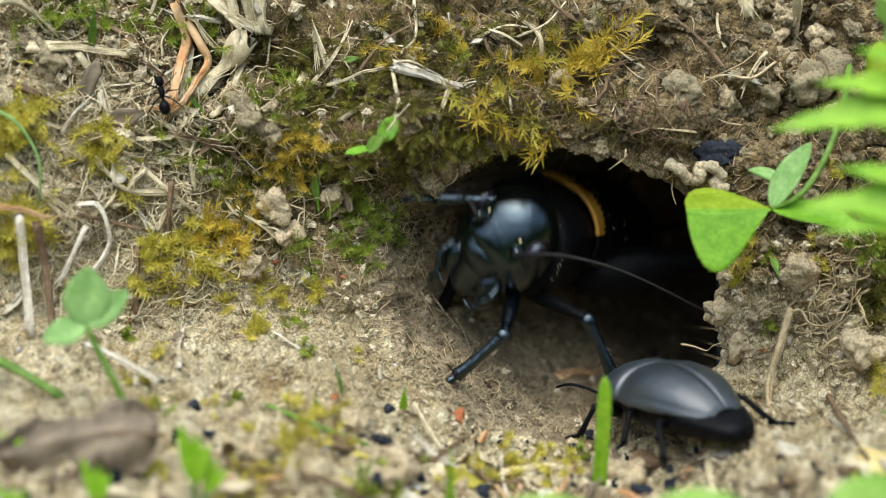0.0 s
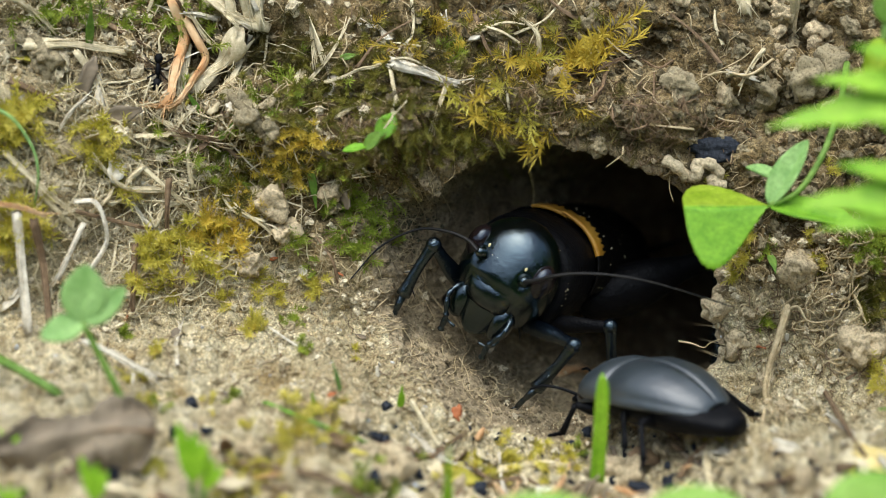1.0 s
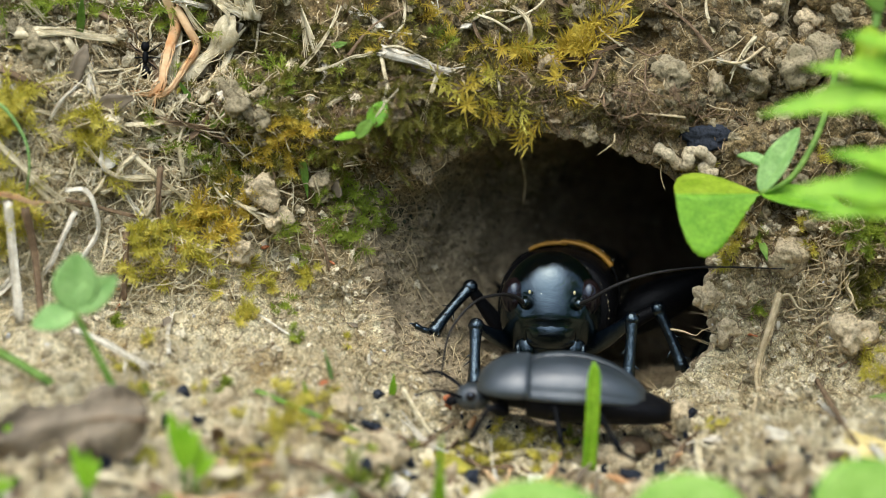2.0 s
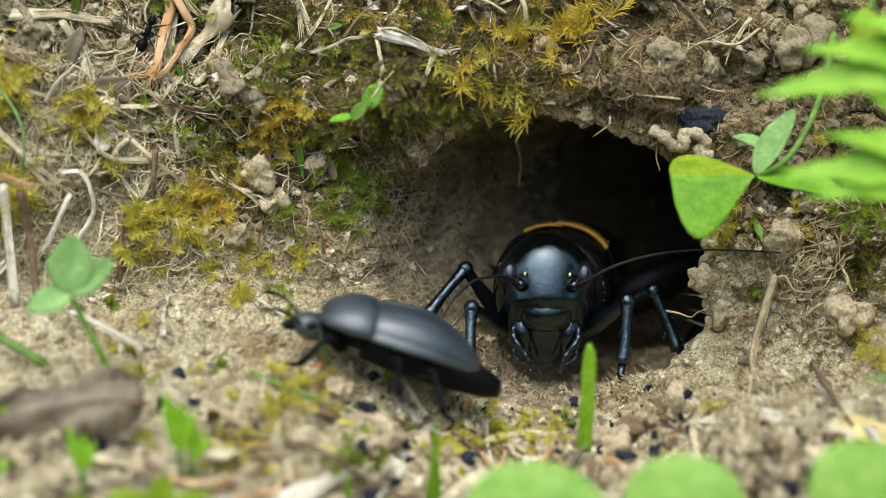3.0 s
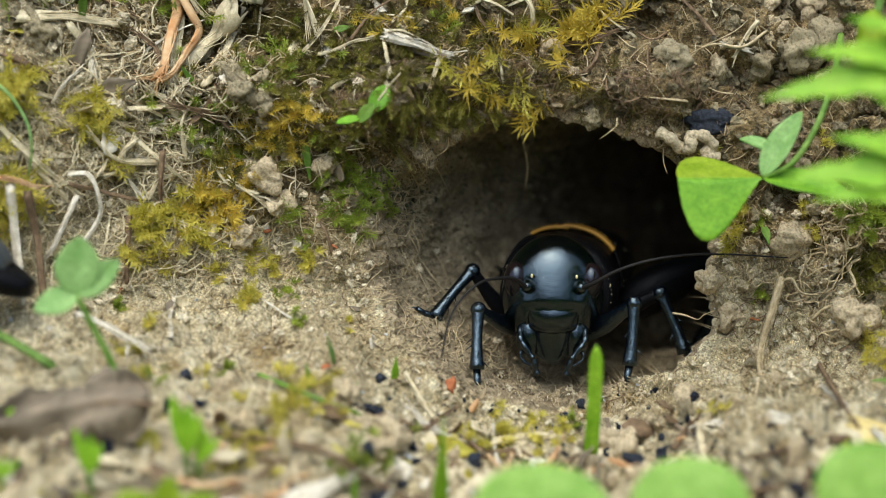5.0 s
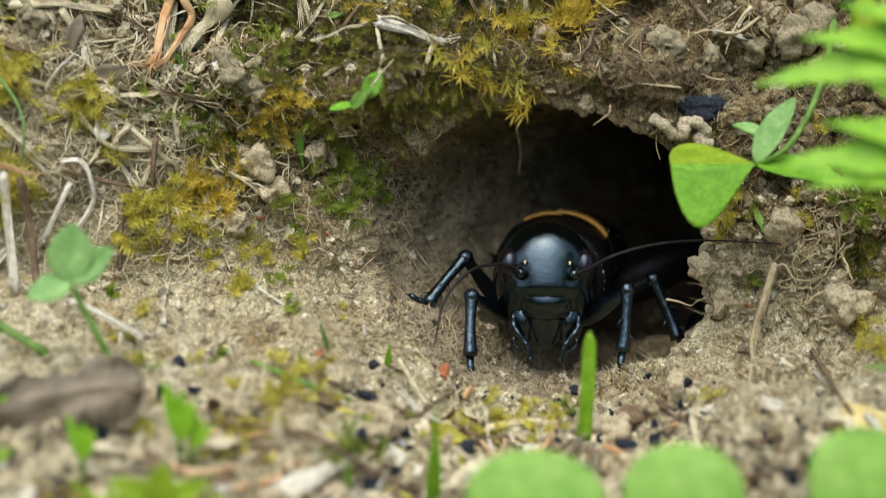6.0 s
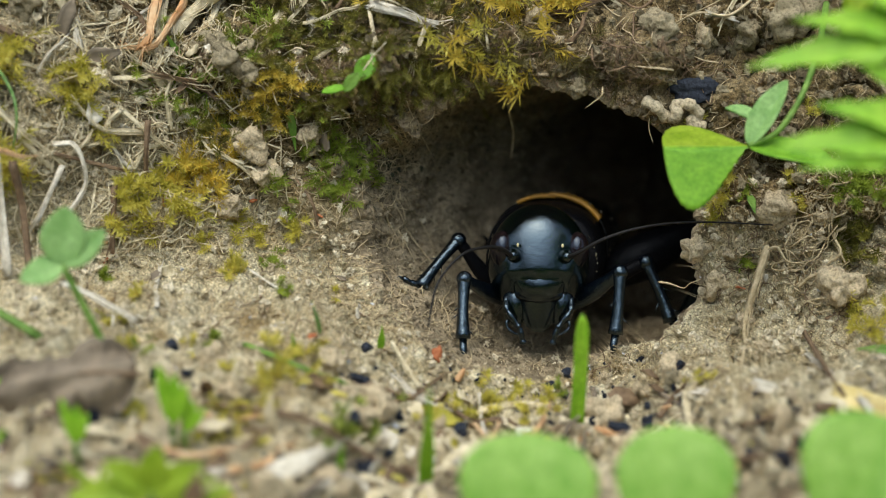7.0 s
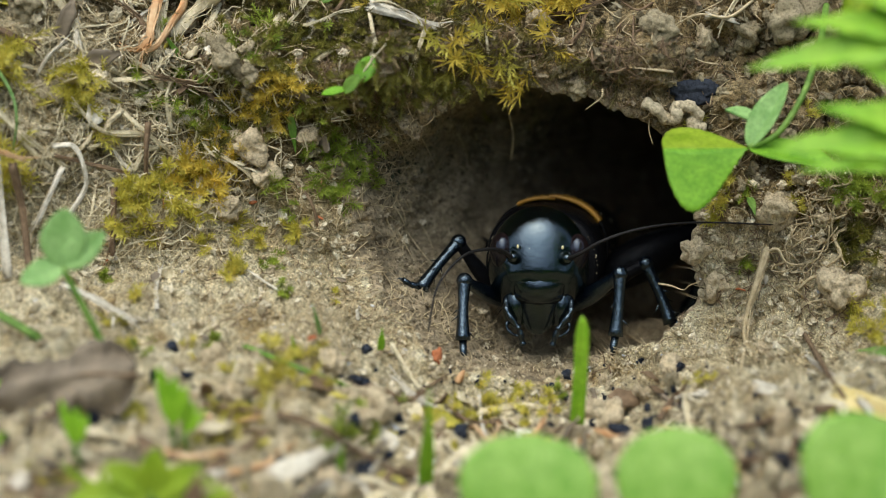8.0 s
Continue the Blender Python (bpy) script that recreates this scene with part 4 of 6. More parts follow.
def strip(name, points, r, material, label, category="straw", flat=0.4, n=8, ragged=0.12, group="", taper=0.5, free=False):
    """A stalk, stick or blade along points; free: the points are (u, v, w), else (u, v, lift)."""
    path = spline([Vector(p) for p in points] if free else laid(points), n)
    rnd = random.Random(int(abs(points[0][0] * 131 + points[0][1] * 17) * 10))
    f1, f2, m = rnd.uniform(2, 5), rnd.uniform(7, 11), len(path) - 1
    radii = [r * (1 + ragged * (0.7 * math.sin(f1 * i / m + f2) + 0.4 * math.sin(f2 * i / m))) * (1 - (1 - taper) * (i / m) ** 2) for i in range(m + 1)]
    if r > 0.11 and category != "root":
        r, radii, flat = r * 0.85, [0.85 * q for q in radii], flat * 0.75
    b, k = Build(), 18
    b.tube(path, radii, k, flat, (0.1, 0.5, 0.85))
    grooves = [1 - rnd.uniform(0, 0.45) * (j % 2) for j in range(k)]
    for i, p in enumerate(path):
        for j in range(k):
            b.v[i * k + j] = tuple(p + (Vector(b.v[i * k + j]) - p) * grooves[j])
    # broken ends, and fibres that split off
    for i, d in ((0, path[0] - path[1]), (m, path[m] - path[m - 1])):
        for j in range(k):
            b.v[i * k + j] = tuple(Vector(b.v[i * k + j]) + d.normalized() * r * rnd.uniform(-0.3, 1.6))
    if r > 0.13 and m > 6:
        for j in range(4):
            i0 = rnd.randint(0, m // 2)
            off = Vector((rnd.uniform(-1, 1), rnd.uniform(-1, 1), rnd.uniform(0.2, 1))) * r
            thread = [path[i] + off * (0.75 + 0.25 * math.sin(i * 0.7 + j)) for i in range(i0, m + 1, 2)]
            thread.append(thread[-1] + (path[m] - path[m - 1]).normalized() * rnd.uniform(0.1, 1.0) + off * rnd.uniform(0.3, 1.5))
            b.tube(thread, 0.035, 4)
    return planted(name, b, material, path[0], label, category, group)


def fibres(name, rows, material, label, seed, count, length, r, lift=0.1, mouth=1.1):
    """Many fine threads on the bank, in patches of (u, v, spread u, spread v)."""
    rnd = random.Random(seed)
    b = Build()
    for k in range(count):
        u0, v0, su, sv = rnd.choice(rows)
        u, v = u0 + rnd.gauss(0, su), v0 + rnd.gauss(0, sv)
        if ((u - MOUTH_U) / 10.6) ** 2 + (v / 8.8) ** 2 < mouth:
            continue
        a, turn = rnd.uniform(0, 6.28), rnd.gauss(0, 0.35)
        pts, n = [], rnd.randint(5, 9)
        step = length * rnd.uniform(0.5, 1.3) / n
        for i in range(n):
            p, nn = surf(u, v)
            pts.append(p + nn * (lift * rnd.uniform(0.3, 2.0) + 0.6 * lift * math.sin(i)))
            u, v = u + step * math.cos(a), v + step * math.sin(a)
            a += turn + rnd.gauss(0, 0.3)
        rr = r * rnd.uniform(0.6, 1.6)
        b.tube(spline(pts, 2), rr, 4)
    return planted(name, b, material, (0, 0, 0), label, "fibres", kind="stuff")


def leaflet(b, p, d, n, length, width):
    d, n = d.normalized(), n.normalized()
    s = d.cross(n).normalized()
    mid = p + d * length * 0.45
    b.add([p, mid + s * width + n * width * 0.5, mid, mid - s * width + n * width * 0.5, p + d * length - n * length * 0.12], [(0, 1, 2), (0, 2, 3), (1, 4, 2), (2, 4, 3)])


def moss_sprig(b, rnd, p, d, length, leaf, width):
    d = d.normalized()
    bend = Vector((rnd.gauss(0, 0.25), rnd.gauss(-0.1, 0.25), rnd.gauss(0, 0.2)))
    pts = [p + d * (length * i / 5) + bend * (length * (i / 5) ** 2) for i in range(6)]
    b.tube(pts, [0.05, 0.05, 0.045, 0.04, 0.03, 0.02], 4)
    side = d.cross(Vector((0.3, 0.8, 0.5))).normalized()
    other = d.cross(side)
    n = int(8 + length / leaf * 15)
    for i in range(n):
        s = 0.12 + 0.9 * i / n
        q = pts[min(4, int(s * 5))].lerp(pts[min(5, int(s * 5) + 1)], s * 5 - int(s * 5)) if s < 1 else pts[5]
        a = i * 2.4 + rnd.uniform(-0.3, 0.3)
        out = side * math.cos(a) + other * math.sin(a)
        tip = d * rnd.uniform(0.7, 1.3) * (0.6 + s) + out
        leaflet(b, q, tip, d - out * 0.3, leaf * rnd.uniform(0.7, 1.2) * (1.1 - 0.35 * s), width)


def moss(u, v, su, sv, count, material, label, length=1.2, leaf=0.55, width=0.09, seed=1, hang=0.0):
    width, leaf, count = width * 0.4, leaf * 1.1, int(count * 1.1)
    rnd = random.Random(seed)
    b = Build()
    for k in range(count):
        x, y = u + rnd.gauss(0, su), v + rnd.gauss(0, sv)
        p, n = surf(x, y)
        d = n + Vector((rnd.gauss(0, 0.5), rnd.gauss(0.25 - hang, 0.4), rnd.gauss(0.3, 0.25)))
        moss_sprig(b, rnd, p - n * 0.1, d, length * rnd.uniform(0.5, 1.3), leaf, width)
    return planted("moss_clump", b, material, surf(u, v)[0], label, "moss", kind="stuff")


def lump_templates():
    out = []
    for k in range(6):
        for sub in (1, 2):
            bm = bmesh.new()
            bmesh.ops.create_icosphere(bm, subdivisions=sub, radius=1.0)
            v = np.array([q.co for q in bm.verts])
            f = np.array([[q.index for q in face.verts] for face in bm.faces])
            bm.free()
            v = v * (1 + 0.55 * value_noise(v * 1.6 + 10 * k, k)[:, None] + 0.5 * value_noise(v * 3.7 + 5 * k, k + 9)[:, None])
            out.append((v * np.array([1, 0.8, 0.62]), f))
    return out


LUMPS = lump_templates()


def turn_matrix(rnd):
    return np.array(Euler((rnd.uniform(0, 6.28), rnd.uniform(0, 6.28), rnd.uniform(0, 6.28))).to_matrix())


def crumbs(name, count, box, sizes, material, label, seed, weight, sink=0.3):
    """Loose crumbs strewn over the bank: box in bank millimetres, weight(u, v) from 0 to 1."""
    rnd = random.Random(seed)
    vs, fs, k = [], [], 0
    for _ in range(count):
        u, v = rnd.uniform(box[0], box[1]), rnd.uniform(box[2], box[3])
        if rnd.random() > weight(u, v):
            continue
        p, n = surf(u, v)
        r = sizes[0] * (sizes[1] / sizes[0]) ** (rnd.random() ** 4.5)
        tv, tf = LUMPS[rnd.randrange(6) * 2 + (1 if r > 0.2 else 0)]
        q = (tv * r) @ turn_matrix(rnd).T + np.array(p + n * r * (0.6 - sink))
        vs.append(q)
        fs.append(tf + k)
        k += len(tv)
    g = np.concatenate(vs)
    xyz = np.stack([g[:, 0], g[:, 1] * SB - g[:, 2] * CB, g[:, 1] * CB + g[:, 2] * SB], -1) * MM
    data = bpy.data.meshes.new(name)
    data.from_pydata(xyz.tolist(), [], np.concatenate(fs).tolist())
    data.materials.append(material)
    data.update()
    return tagged(new(name, data), label, "soil", kind="stuff")


def lump(name, u, v, r, material, label, category, stretch=(1, 1, 1), seed=0, sink=0.25, group=""):
    rnd = random.Random(seed + int(abs(u) * 100))
    p, n = surf(u, v)
    bm = bmesh.new()
    bmesh.ops.create_icosphere(bm, subdivisions=4, radius=1.0)
    t = turn_matrix(rnd) if stretch == (1, 1, 1) else np.identity(3)
    co = np.array([q.co for q in bm.verts])
    faces = [tuple(q.index for q in f.verts) for f in bm.faces]
    bm.free()
    co = co * (1 + 0.45 * value_noise(co * 1.3 + seed * 3.3, 31)[:, None] - 0.36 * np.abs(value_noise(co * 2.3 + seed, 32))[:, None] - 0.12 * np.abs(value_noise(co * 6, 33))[:, None] + 0.05 * value_noise(co * 14, 34)[:, None])
    co = (co * np.array(stretch) * r) @ t.T
    base = p + n * r * (0.5 - sink)
    b = Build()
    b.add([Vector(q) + base for q in co], faces)
    return planted(name, b, material, base, label, category, group)


def outside(u, v, grow=1.0):
    return ((u - MOUTH_U) / (10.6 * grow)) ** 2 + (v / (8.8 * grow)) ** 2 > 1


# ================= soil clods and crumbs =================
crumbs("soil_crumbs", 21000, (-30, 32, -17, 4), (0.04, 0.36), CRUMB, "pale dry soil crumbs strewn over the bank", 3,
       lambda u, v: (1.0 if outside(u, v, 0.98) else 0.12) * (1.0 if v < 0 or u > 14 else 0.35))
crumbs("brown_crumbs", 9500, (-30, 32, 2, 20), (0.06, 0.5), CRUMB_DARK, "brown crumbs of root-bound topsoil", 4, lambda u, v: (1.0 if u > -6 else 0.08) if outside(u, v, 1.0) else 0.0)
crumbs("sand_crumbs", 9000, (-30, -4, 2, 20), (0.06, 0.5), CRUMB, "pale sandy crumbs under the dry litter", 14, lambda u, v: 1.0 if u < -13 else 0.2)
crumbs("dark_grit", 480, (-28, 30, -17, -8.5), (0.14, 0.62), PEBBLE, "small black grit on the soil", 6, lambda u, v: 1.0 if outside(u, v, 1.05) else 0.0)
crumbs("white_grit", 160, (-28, 30, -16, 0), (0.08, 0.3), QUARTZ, "white quartz grains on the soil", 7, lambda u, v: 1.0 if outside(u, v, 1.05) else 0.0)
rnd = random.Random(61)
shapes = []
for k in range(90):
    u, v = rnd.uniform(12, 31), rnd.uniform(-12, 19)
    if k > 68:
        u, v = rnd.uniform(-29, 12), rnd.choice([rnd.uniform(-15, -9), rnd.uniform(10, 19)])
    if not outside(u, v, 1.14):
        continue
    r = 0.25 * 3.4 ** (rnd.random() ** 2.4)
    if len(shapes) < 14:
        ob = lump("soil_clod", u, v, 1.0, CLOD if len(shapes) % 3 else CRUMB_DARK, "rounded clod of dry crumbly soil on the bank", "clod", seed=70 + k, group="soil clods")
        ob.scale = (r, r, r)
        shapes.append(ob)
    else:
        p, n = surf(u, v)
        ob = copy_thing(rnd.choice(shapes), Matrix.Translation(bank(*(p - n * 0.1 * r))) @ Euler((rnd.uniform(0, 6), rnd.uniform(0, 6), rnd.uniform(0, 6))).to_matrix().to_4x4())
        ob.scale = (r, r * rnd.uniform(0.7, 1), r * rnd.uniform(0.7, 1))
for k in range(70):
    u, v = rnd.uniform(5, 30), rnd.uniform(9.3, 18)
    r = 0.3 * 4.0 ** (rnd.random() ** 1.8)
    p, n = surf(u, v)
    ob = copy_thing(rnd.choice(shapes), Matrix.Translation(bank(*(p - n * 0.25 * r))) @ Euler((rnd.uniform(0, 6), rnd.uniform(0, 6), rnd.uniform(0, 6))).to_matrix().to_4x4())
    ob.scale = (r, r * rnd.uniform(0.6, 1), r * rnd.uniform(0.6, 1))
crumbs("burrow_crumbs", 7000, (-4, 15, -9, 8), (0.05, 0.25), SHADE_CRUMB, "brown crumbs on the burrow wall, darkened by painted shade", 8, lambda u, v: 0.0 if outside(u, v, 1.05) else 1.0)
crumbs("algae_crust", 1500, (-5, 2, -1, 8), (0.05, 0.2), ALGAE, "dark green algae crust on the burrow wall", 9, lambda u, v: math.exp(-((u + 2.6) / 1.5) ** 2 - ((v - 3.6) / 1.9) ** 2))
for u, v, r, k in ((-10.79, 4.50, 1.25, 1), (-11.47, 4.84, 0.9, 2), (-10.10, 2.78, 0.8, 3), (-7.71, 5.19, 0.9, 4), (21.20, 12.43, 1.5, 5), (23.23, 12.75, 1.4, 6), (18.81, 11.40, 1.2, 7),
                   (16.02, -1.68, 0.9, 8), (21.11, 0.72, 1.3, 9), (17.35, -4.08, 1.0, 10), (10.19, -11.62, 1.3, 11), (-3.29, -10.74, 1.2, 12), (-5.87, -8.26, 0.9, 13), (13.56, 11.33, 1.2, 14), (-24.51, 12.90, 1.4, 15),
                   (-25.83, 13.90, 1.3, 16), (-22.79, 7.81, 1.0, 17), (-12.48, 0.72, 0.9, 18), (24.40, -4.05, 1.3, 19), (14.15, -8.81, 0.8, 20), (-12.52, -7.91, 0.8, 21)):
    lump("soil_clod", u, v, r, CLOD if v < 6 else CRUMB_DARK, "rounded clod of dry crumbly soil on the bank", "clod", seed=k, group="soil clods")
lump("earth_crumb", 8.57, 8.06, 0.6, CRUMB_DARK, "pale earth crumb hanging from the burrow lip", "clod", seed=40, sink=-0.1)
lump("bark_piece", 15.58, 7.72, 1.15, PEBBLE, "dark rotten bark piece in the soil", "bark", (1.5, 0.75, 0.6), 41, 0.3)
for u, v, r in ((1.52, -12.09, 0.45), (-3.92, -7.61, 0.42), (-4.01, -9.27, 0.36), (6.98, -10.00, 0.36), (7.76, -10.50, 0.34), (12.48, -10.83, 0.3), (-14.97, -7.29, 0.5), (-4.46, -10.98, 0.45), (20.45, -11.91, 0.5), (20.21, -10.80, 0.42), (-2.21, -11.16, 0.4)):
    lump("black_pebble", u, v, r, PEBBLE, "small black grit stone on the soil", "pebble", group="black pebbles")
lump("red_seed", -6.99, 10.14, 0.36, SEED, "orange-red oval seed caught in moss", "seed", (1.6, 0.7, 0.7), 50)
lump("red_flake", 0.14, -8.08, 0.45, SEED, "reddish brown plant flake standing on soil", "flake", (0.7, 1.2, 0.5), 51)

for k in range(110):
    u, v = rnd.uniform(-26, 27), rnd.uniform(-17, -9.6)
    if not outside(u, v, 1.14):
        continue
    r = 0.35 * 3.6 ** (rnd.random() ** 1.6)
    p, n = surf(u, v)
    ob = copy_thing(rnd.choice(shapes), Matrix.Translation(bank(*(p + n * 0.15 * r))) @ Euler((rnd.uniform(0, 6), rnd.uniform(0, 6), rnd.uniform(0, 6))).to_matrix().to_4x4())
    ob.scale = (r, r * rnd.uniform(0.6, 1), r * rnd.uniform(0.6, 1))

# worm cast above the mouth
b = Build()
b.tube(spline(laid([(12.72, 7.17, 0.3), (13.43, 6.73, 0.7), (14.13, 6.15, 0.6), (14.71, 6.29, 0.9), (14.57, 6.80, 1.0), (15.40, 6.91, 0.8), (16.02, 6.29, 0.7), (15.54, 5.81, 0.6), (16.43, 5.60, 0.4)]), 6),
       [0.36 + 0.05 * math.sin(i * 1.3) + 0.03 * math.sin(i * 3.1) for i in range(49)], 14)
planted("worm_cast", b, CAST, surf(14.30, 6.39)[0], "coiled pale earthworm cast of clay", "worm cast")

# ================= straws and sticks =================
strip("curled_straw", [(-16.98, 16.56, 0.6), (-16.43, 14.84, 1.4), (-16.67, 13.06, 1.6), (-17.02, 11.03, 0.9), (-17.45, 10.37, 0.4)], 0.42, ORANGE, "dry orange curled grass blade in the litter", "grass blade", 0.25)
strip("curled_straw", [(-16.40, 15.81, 0.8), (-15.60, 14.40, 1.2), (-15.17, 13.34, 1.5), (-15.83, 11.81, 1.4), (-16.25, 10.87, 1.0), (-17.01, 10.24, 0.7), (-18.51, 10.35, 0.4)], 0.3, ORANGE, "dry orange curled grass blade in the litter", "grass blade", 0.3)
strip("wood_splinter", [(-13.22, 14.50, 1.0), (-14.28, 13.14, 1.2), (-15.67, 11.92, 0.7)], 0.85, STRAW, "pale broken splinter of weathered wood", "splinter", 0.8, ragged=0.4, taper=0.8)
strip("plant_stump", [(-14.75, 17.08, 1.0), (-13.16, 15.83, 1.1), (-11.78, 15.49, 0.8)], 0.5, STRAW, "pale broken fibrous plant stump", "stump", 0.6, ragged=0.25, taper=0.8)
for k in range(5):
    strip("stump_splinter", [(-14.6 + 0.35 * k, 16.6 - 0.2 * k, 1.2), (-13.5 + 0.35 * k, 15.7 - 0.12 * k, 1.4 - 0.1 * k)], 0.16, (STRAW, WHITE_STRAW, BROWN_STRAW)[k % 3], "split pale splinter of a plant stump", "splinter", 0.4, group="stump splinters")
for k, (a, c) in enumerate((((-13.08, 18.58, 1.6), (-12.47, 15.67, 1.0)), ((-12.05, 18.59, 1.6), (-11.95, 15.60, 1.0)), ((-13.95, 18.56, 1.4), (-13.50, 15.83, 1.0)))):
    strip("stump_stalk", [a, c], 0.45, STRAW, "pale split stalk of a broken plant", "stalk", 0.6, taper=0.9)
strip("dry_straw", [(-13.16, 13.43, 0.6), (-13.73, 11.39, 0.4)], 0.3, STRAW, "short flat bleached straw", flat=0.3, taper=0.9)
strip("dry_straw", [(-16.34, 14.17, 0.8), (-16.41, 12.05, 0.9), (-16.70, 9.62, 0.4)], 0.4, STRAW, "broad bleached flat blade", flat=0.2)
strip("woody_straw", [(-25.71, 13.97, 0.8), (-22.94, 13.99, 0.9), (-20.09, 13.65, 0.6)], 0.42, STRAW, "thick weathered pale stalk", flat=0.6, ragged=0.3, taper=0.8)
strip("dry_straw", [(-22.47, 13.41, 0.9), (-21.53, 11.87, 0.9), (-20.57, 9.28, 0.3)], 0.3, STRAW, "flat bleached straw lying on soil", flat=0.3)
strip("brown_stick", [(-26.05, 11.54, 0.7), (-23.65, 10.41, 0.6)], 0.33, BROWN_STRAW, "short brown weathered stick", "stick", 0.8, taper=0.9)
strip("dry_straw", [(-25.78, 10.84, 0.7), (-24.24, 8.87, 0.5)], 0.12, WHITE_STRAW, "thin pale straw on soil", taper=0.8)
strip("dry_straw", [(-19.15, 8.48, 0.4), (-17.13, 8.68, 0.9), (-16.24, 9.69, 0.9)], 0.2, STRAW, "thin curved bleached straw", flat=0.4)
strip("dry_straw", [(-27.73, 16.25, 1.6), (-26.29, 16.56, 2.0), (-25.08, 15.86, 1.8), (-24.08, 14.83, 1.0)], 0.3, STRAW, "arched tan grass stalk", flat=0.5)
strip("brown_stick", [(-21.05, 15.39, 0.9), (-19.09, 14.32, 0.6)], 0.24, BROWN_STRAW, "dark brown bent stick in litter", "stick", 0.8)
strip("crusted_twig", [(-13.66, 11.21, 0.4), (-12.29, 9.79, 0.6), (-10.87, 8.18, 0.4)], 0.4, CRUMB_DARK, "twig thickly crusted with soil", "twig", 0.9, ragged=0.22, taper=1.1)
for k, (u, v, r) in enumerate(((-13.48, 10.97, 0.6), (-12.91, 10.33, 0.75), (-12.18, 9.68, 0.8), (-11.44, 8.82, 0.75), (-10.94, 8.05, 0.55))):
    lump("soil_clod", u, v, r, CRUMB_DARK, "rounded clod of grey-brown soil crusted on a twig", "clod", seed=300 + k, sink=-0.1, group="soil clods")
strip("tan_straw", [(-26.36, 7.31, 1.5), (-24.51, 5.52, 1.5), (-21.87, 3.25, 0.8)], 0.22, STRAW, "long tan straw leaning on the bank", flat=0.6)
strip("brown_stick", [(-22.33, 3.92, 0.9), (-18.47, 2.96, 0.7)], 0.17, BROWN_STRAW, "thin straight brown stick", "stick", 0.9, taper=0.8)
strip("white_straw", [(-22.03, 3.08, 1.2), (-23.38, 0.03, 1.2)], 0.22, WHITE_STRAW, "bleached white piece of straw", flat=0.5, taper=0.9)
strip("white_straw", [(-22.29, 4.53, 0.8), (-21.29, 4.47, 1.4), (-20.76, 3.39, 1.8), (-20.70, 2.04, 1.6), (-21.53, 0.54, 0.9)], 0.2, WHITE_STRAW, "curved white dry grass blade", flat=0.4, taper=1.1)
strip("brown_stick", [(-19.06, 1.87, 1.0), (-19.19, -1.79, 0.7)], 0.22, BROWN_STRAW, "short grey-brown stick on soil", "stick", 0.7, taper=0.9)
strip("tan_straw", [(-18.64, 6.65, 1.0), (-17.12, 5.30, 1.0), (-15.91, 4.21, 0.4)], 0.19, STRAW, "bent tan straw in litter", flat=0.6)
strip("dry_straw", [(-18.64, 6.58, 1.0), (-19.46, 5.65, 0.9), (-19.82, 4.32, 0.4)], 0.2, STRAW, "flat pale piece of straw", flat=0.3)
strip("red_shoot", [(-17.05, 5.84, 1.5), (-17.18, 4.13, 1.3), (-17.28, 2.36, 0.4)], 0.22, BROWN_STRAW, "red-brown bud shoot in moss", "shoot", 0.9)
strip("white_straw", [(-25.49, 3.56, 2.6), (-25.32, 1.04, 2.4), (-24.85, -2.96, 0.8)], 0.34, WHITE_STRAW, "upright bleached white stalk", flat=0.6, taper=0.95)
strip("brown_stalk", [(-24.44, 3.23, 2.6), (-24.10, 0.71, 2.2), (-23.53, -3.29, 0.6)], 0.3, BROWN_STRAW, "upright brown stalk of dry grass", flat=0.6, taper=0.9)
strip("curled_straw", [(-27.23, 4.35, 2.6), (-25.65, 4.13, 2.6), (-23.89, 3.61, 2.2)], 0.24, ORANGE, "orange-brown dry blade lying across stalks", "grass blade", 0.35)
strip("white_straw", [(-21.34, -3.69, 3.0), (-19.35, -4.54, 2.6), (-17.25, -5.67, 1.2)], 0.26, WHITE_STRAW, "pale straw leaning by the clover", flat=0.5)
strip("forked_straw", [(-9.25, 12.35, 0.6), (-7.67, 11.90, 0.9), (-5.82, 12.58, 0.8), (-4.62, 12.87, 0.6)], 0.2, STRAW, "curved pale straw lying on moss", flat=0.6)
strip("woody_straw", [(-3.52, 12.87, 1.0), (-1.86, 12.35, 1.2), (0.10, 11.68, 0.9)], 0.42, WHITE_STRAW, "thick fibrous pale straw on moss", flat=0.5, ragged=0.25, taper=0.85)
strip("dry_straw", [(-4.28, 13.09, 0.9), (-2.73, 13.09, 1.3), (-0.83, 12.28, 1.0)], 0.14, STRAW, "thin split straw on moss", flat=0.5)
strip("dry_straw", [(-3.79, 12.46, 0.9), (-3.42, 10.66, 0.5)], 0.16, STRAW, "short flat bleached straw", flat=0.3)
strip("tan_straw", [(-0.51, 11.37, 1.3), (-1.28, 9.19, 0.8)], 0.17, STRAW, "short tan straw in moss", flat=0.5, taper=0.9)
strip("tan_straw", [(-2.59, 17.09, 1.0), (-2.50, 14.94, 1.0), (-3.32, 13.71, 0.6)], 0.14, STRAW, "thin tan stem in moss", flat=0.8)
strip("red_shoot", [(1.36, 16.07, 0.8), (1.84, 14.48, 0.9), (2.39, 13.53, 0.4)], 0.2, BROWN_STRAW, "reddish stem creeping in moss", "shoot", 0.9)
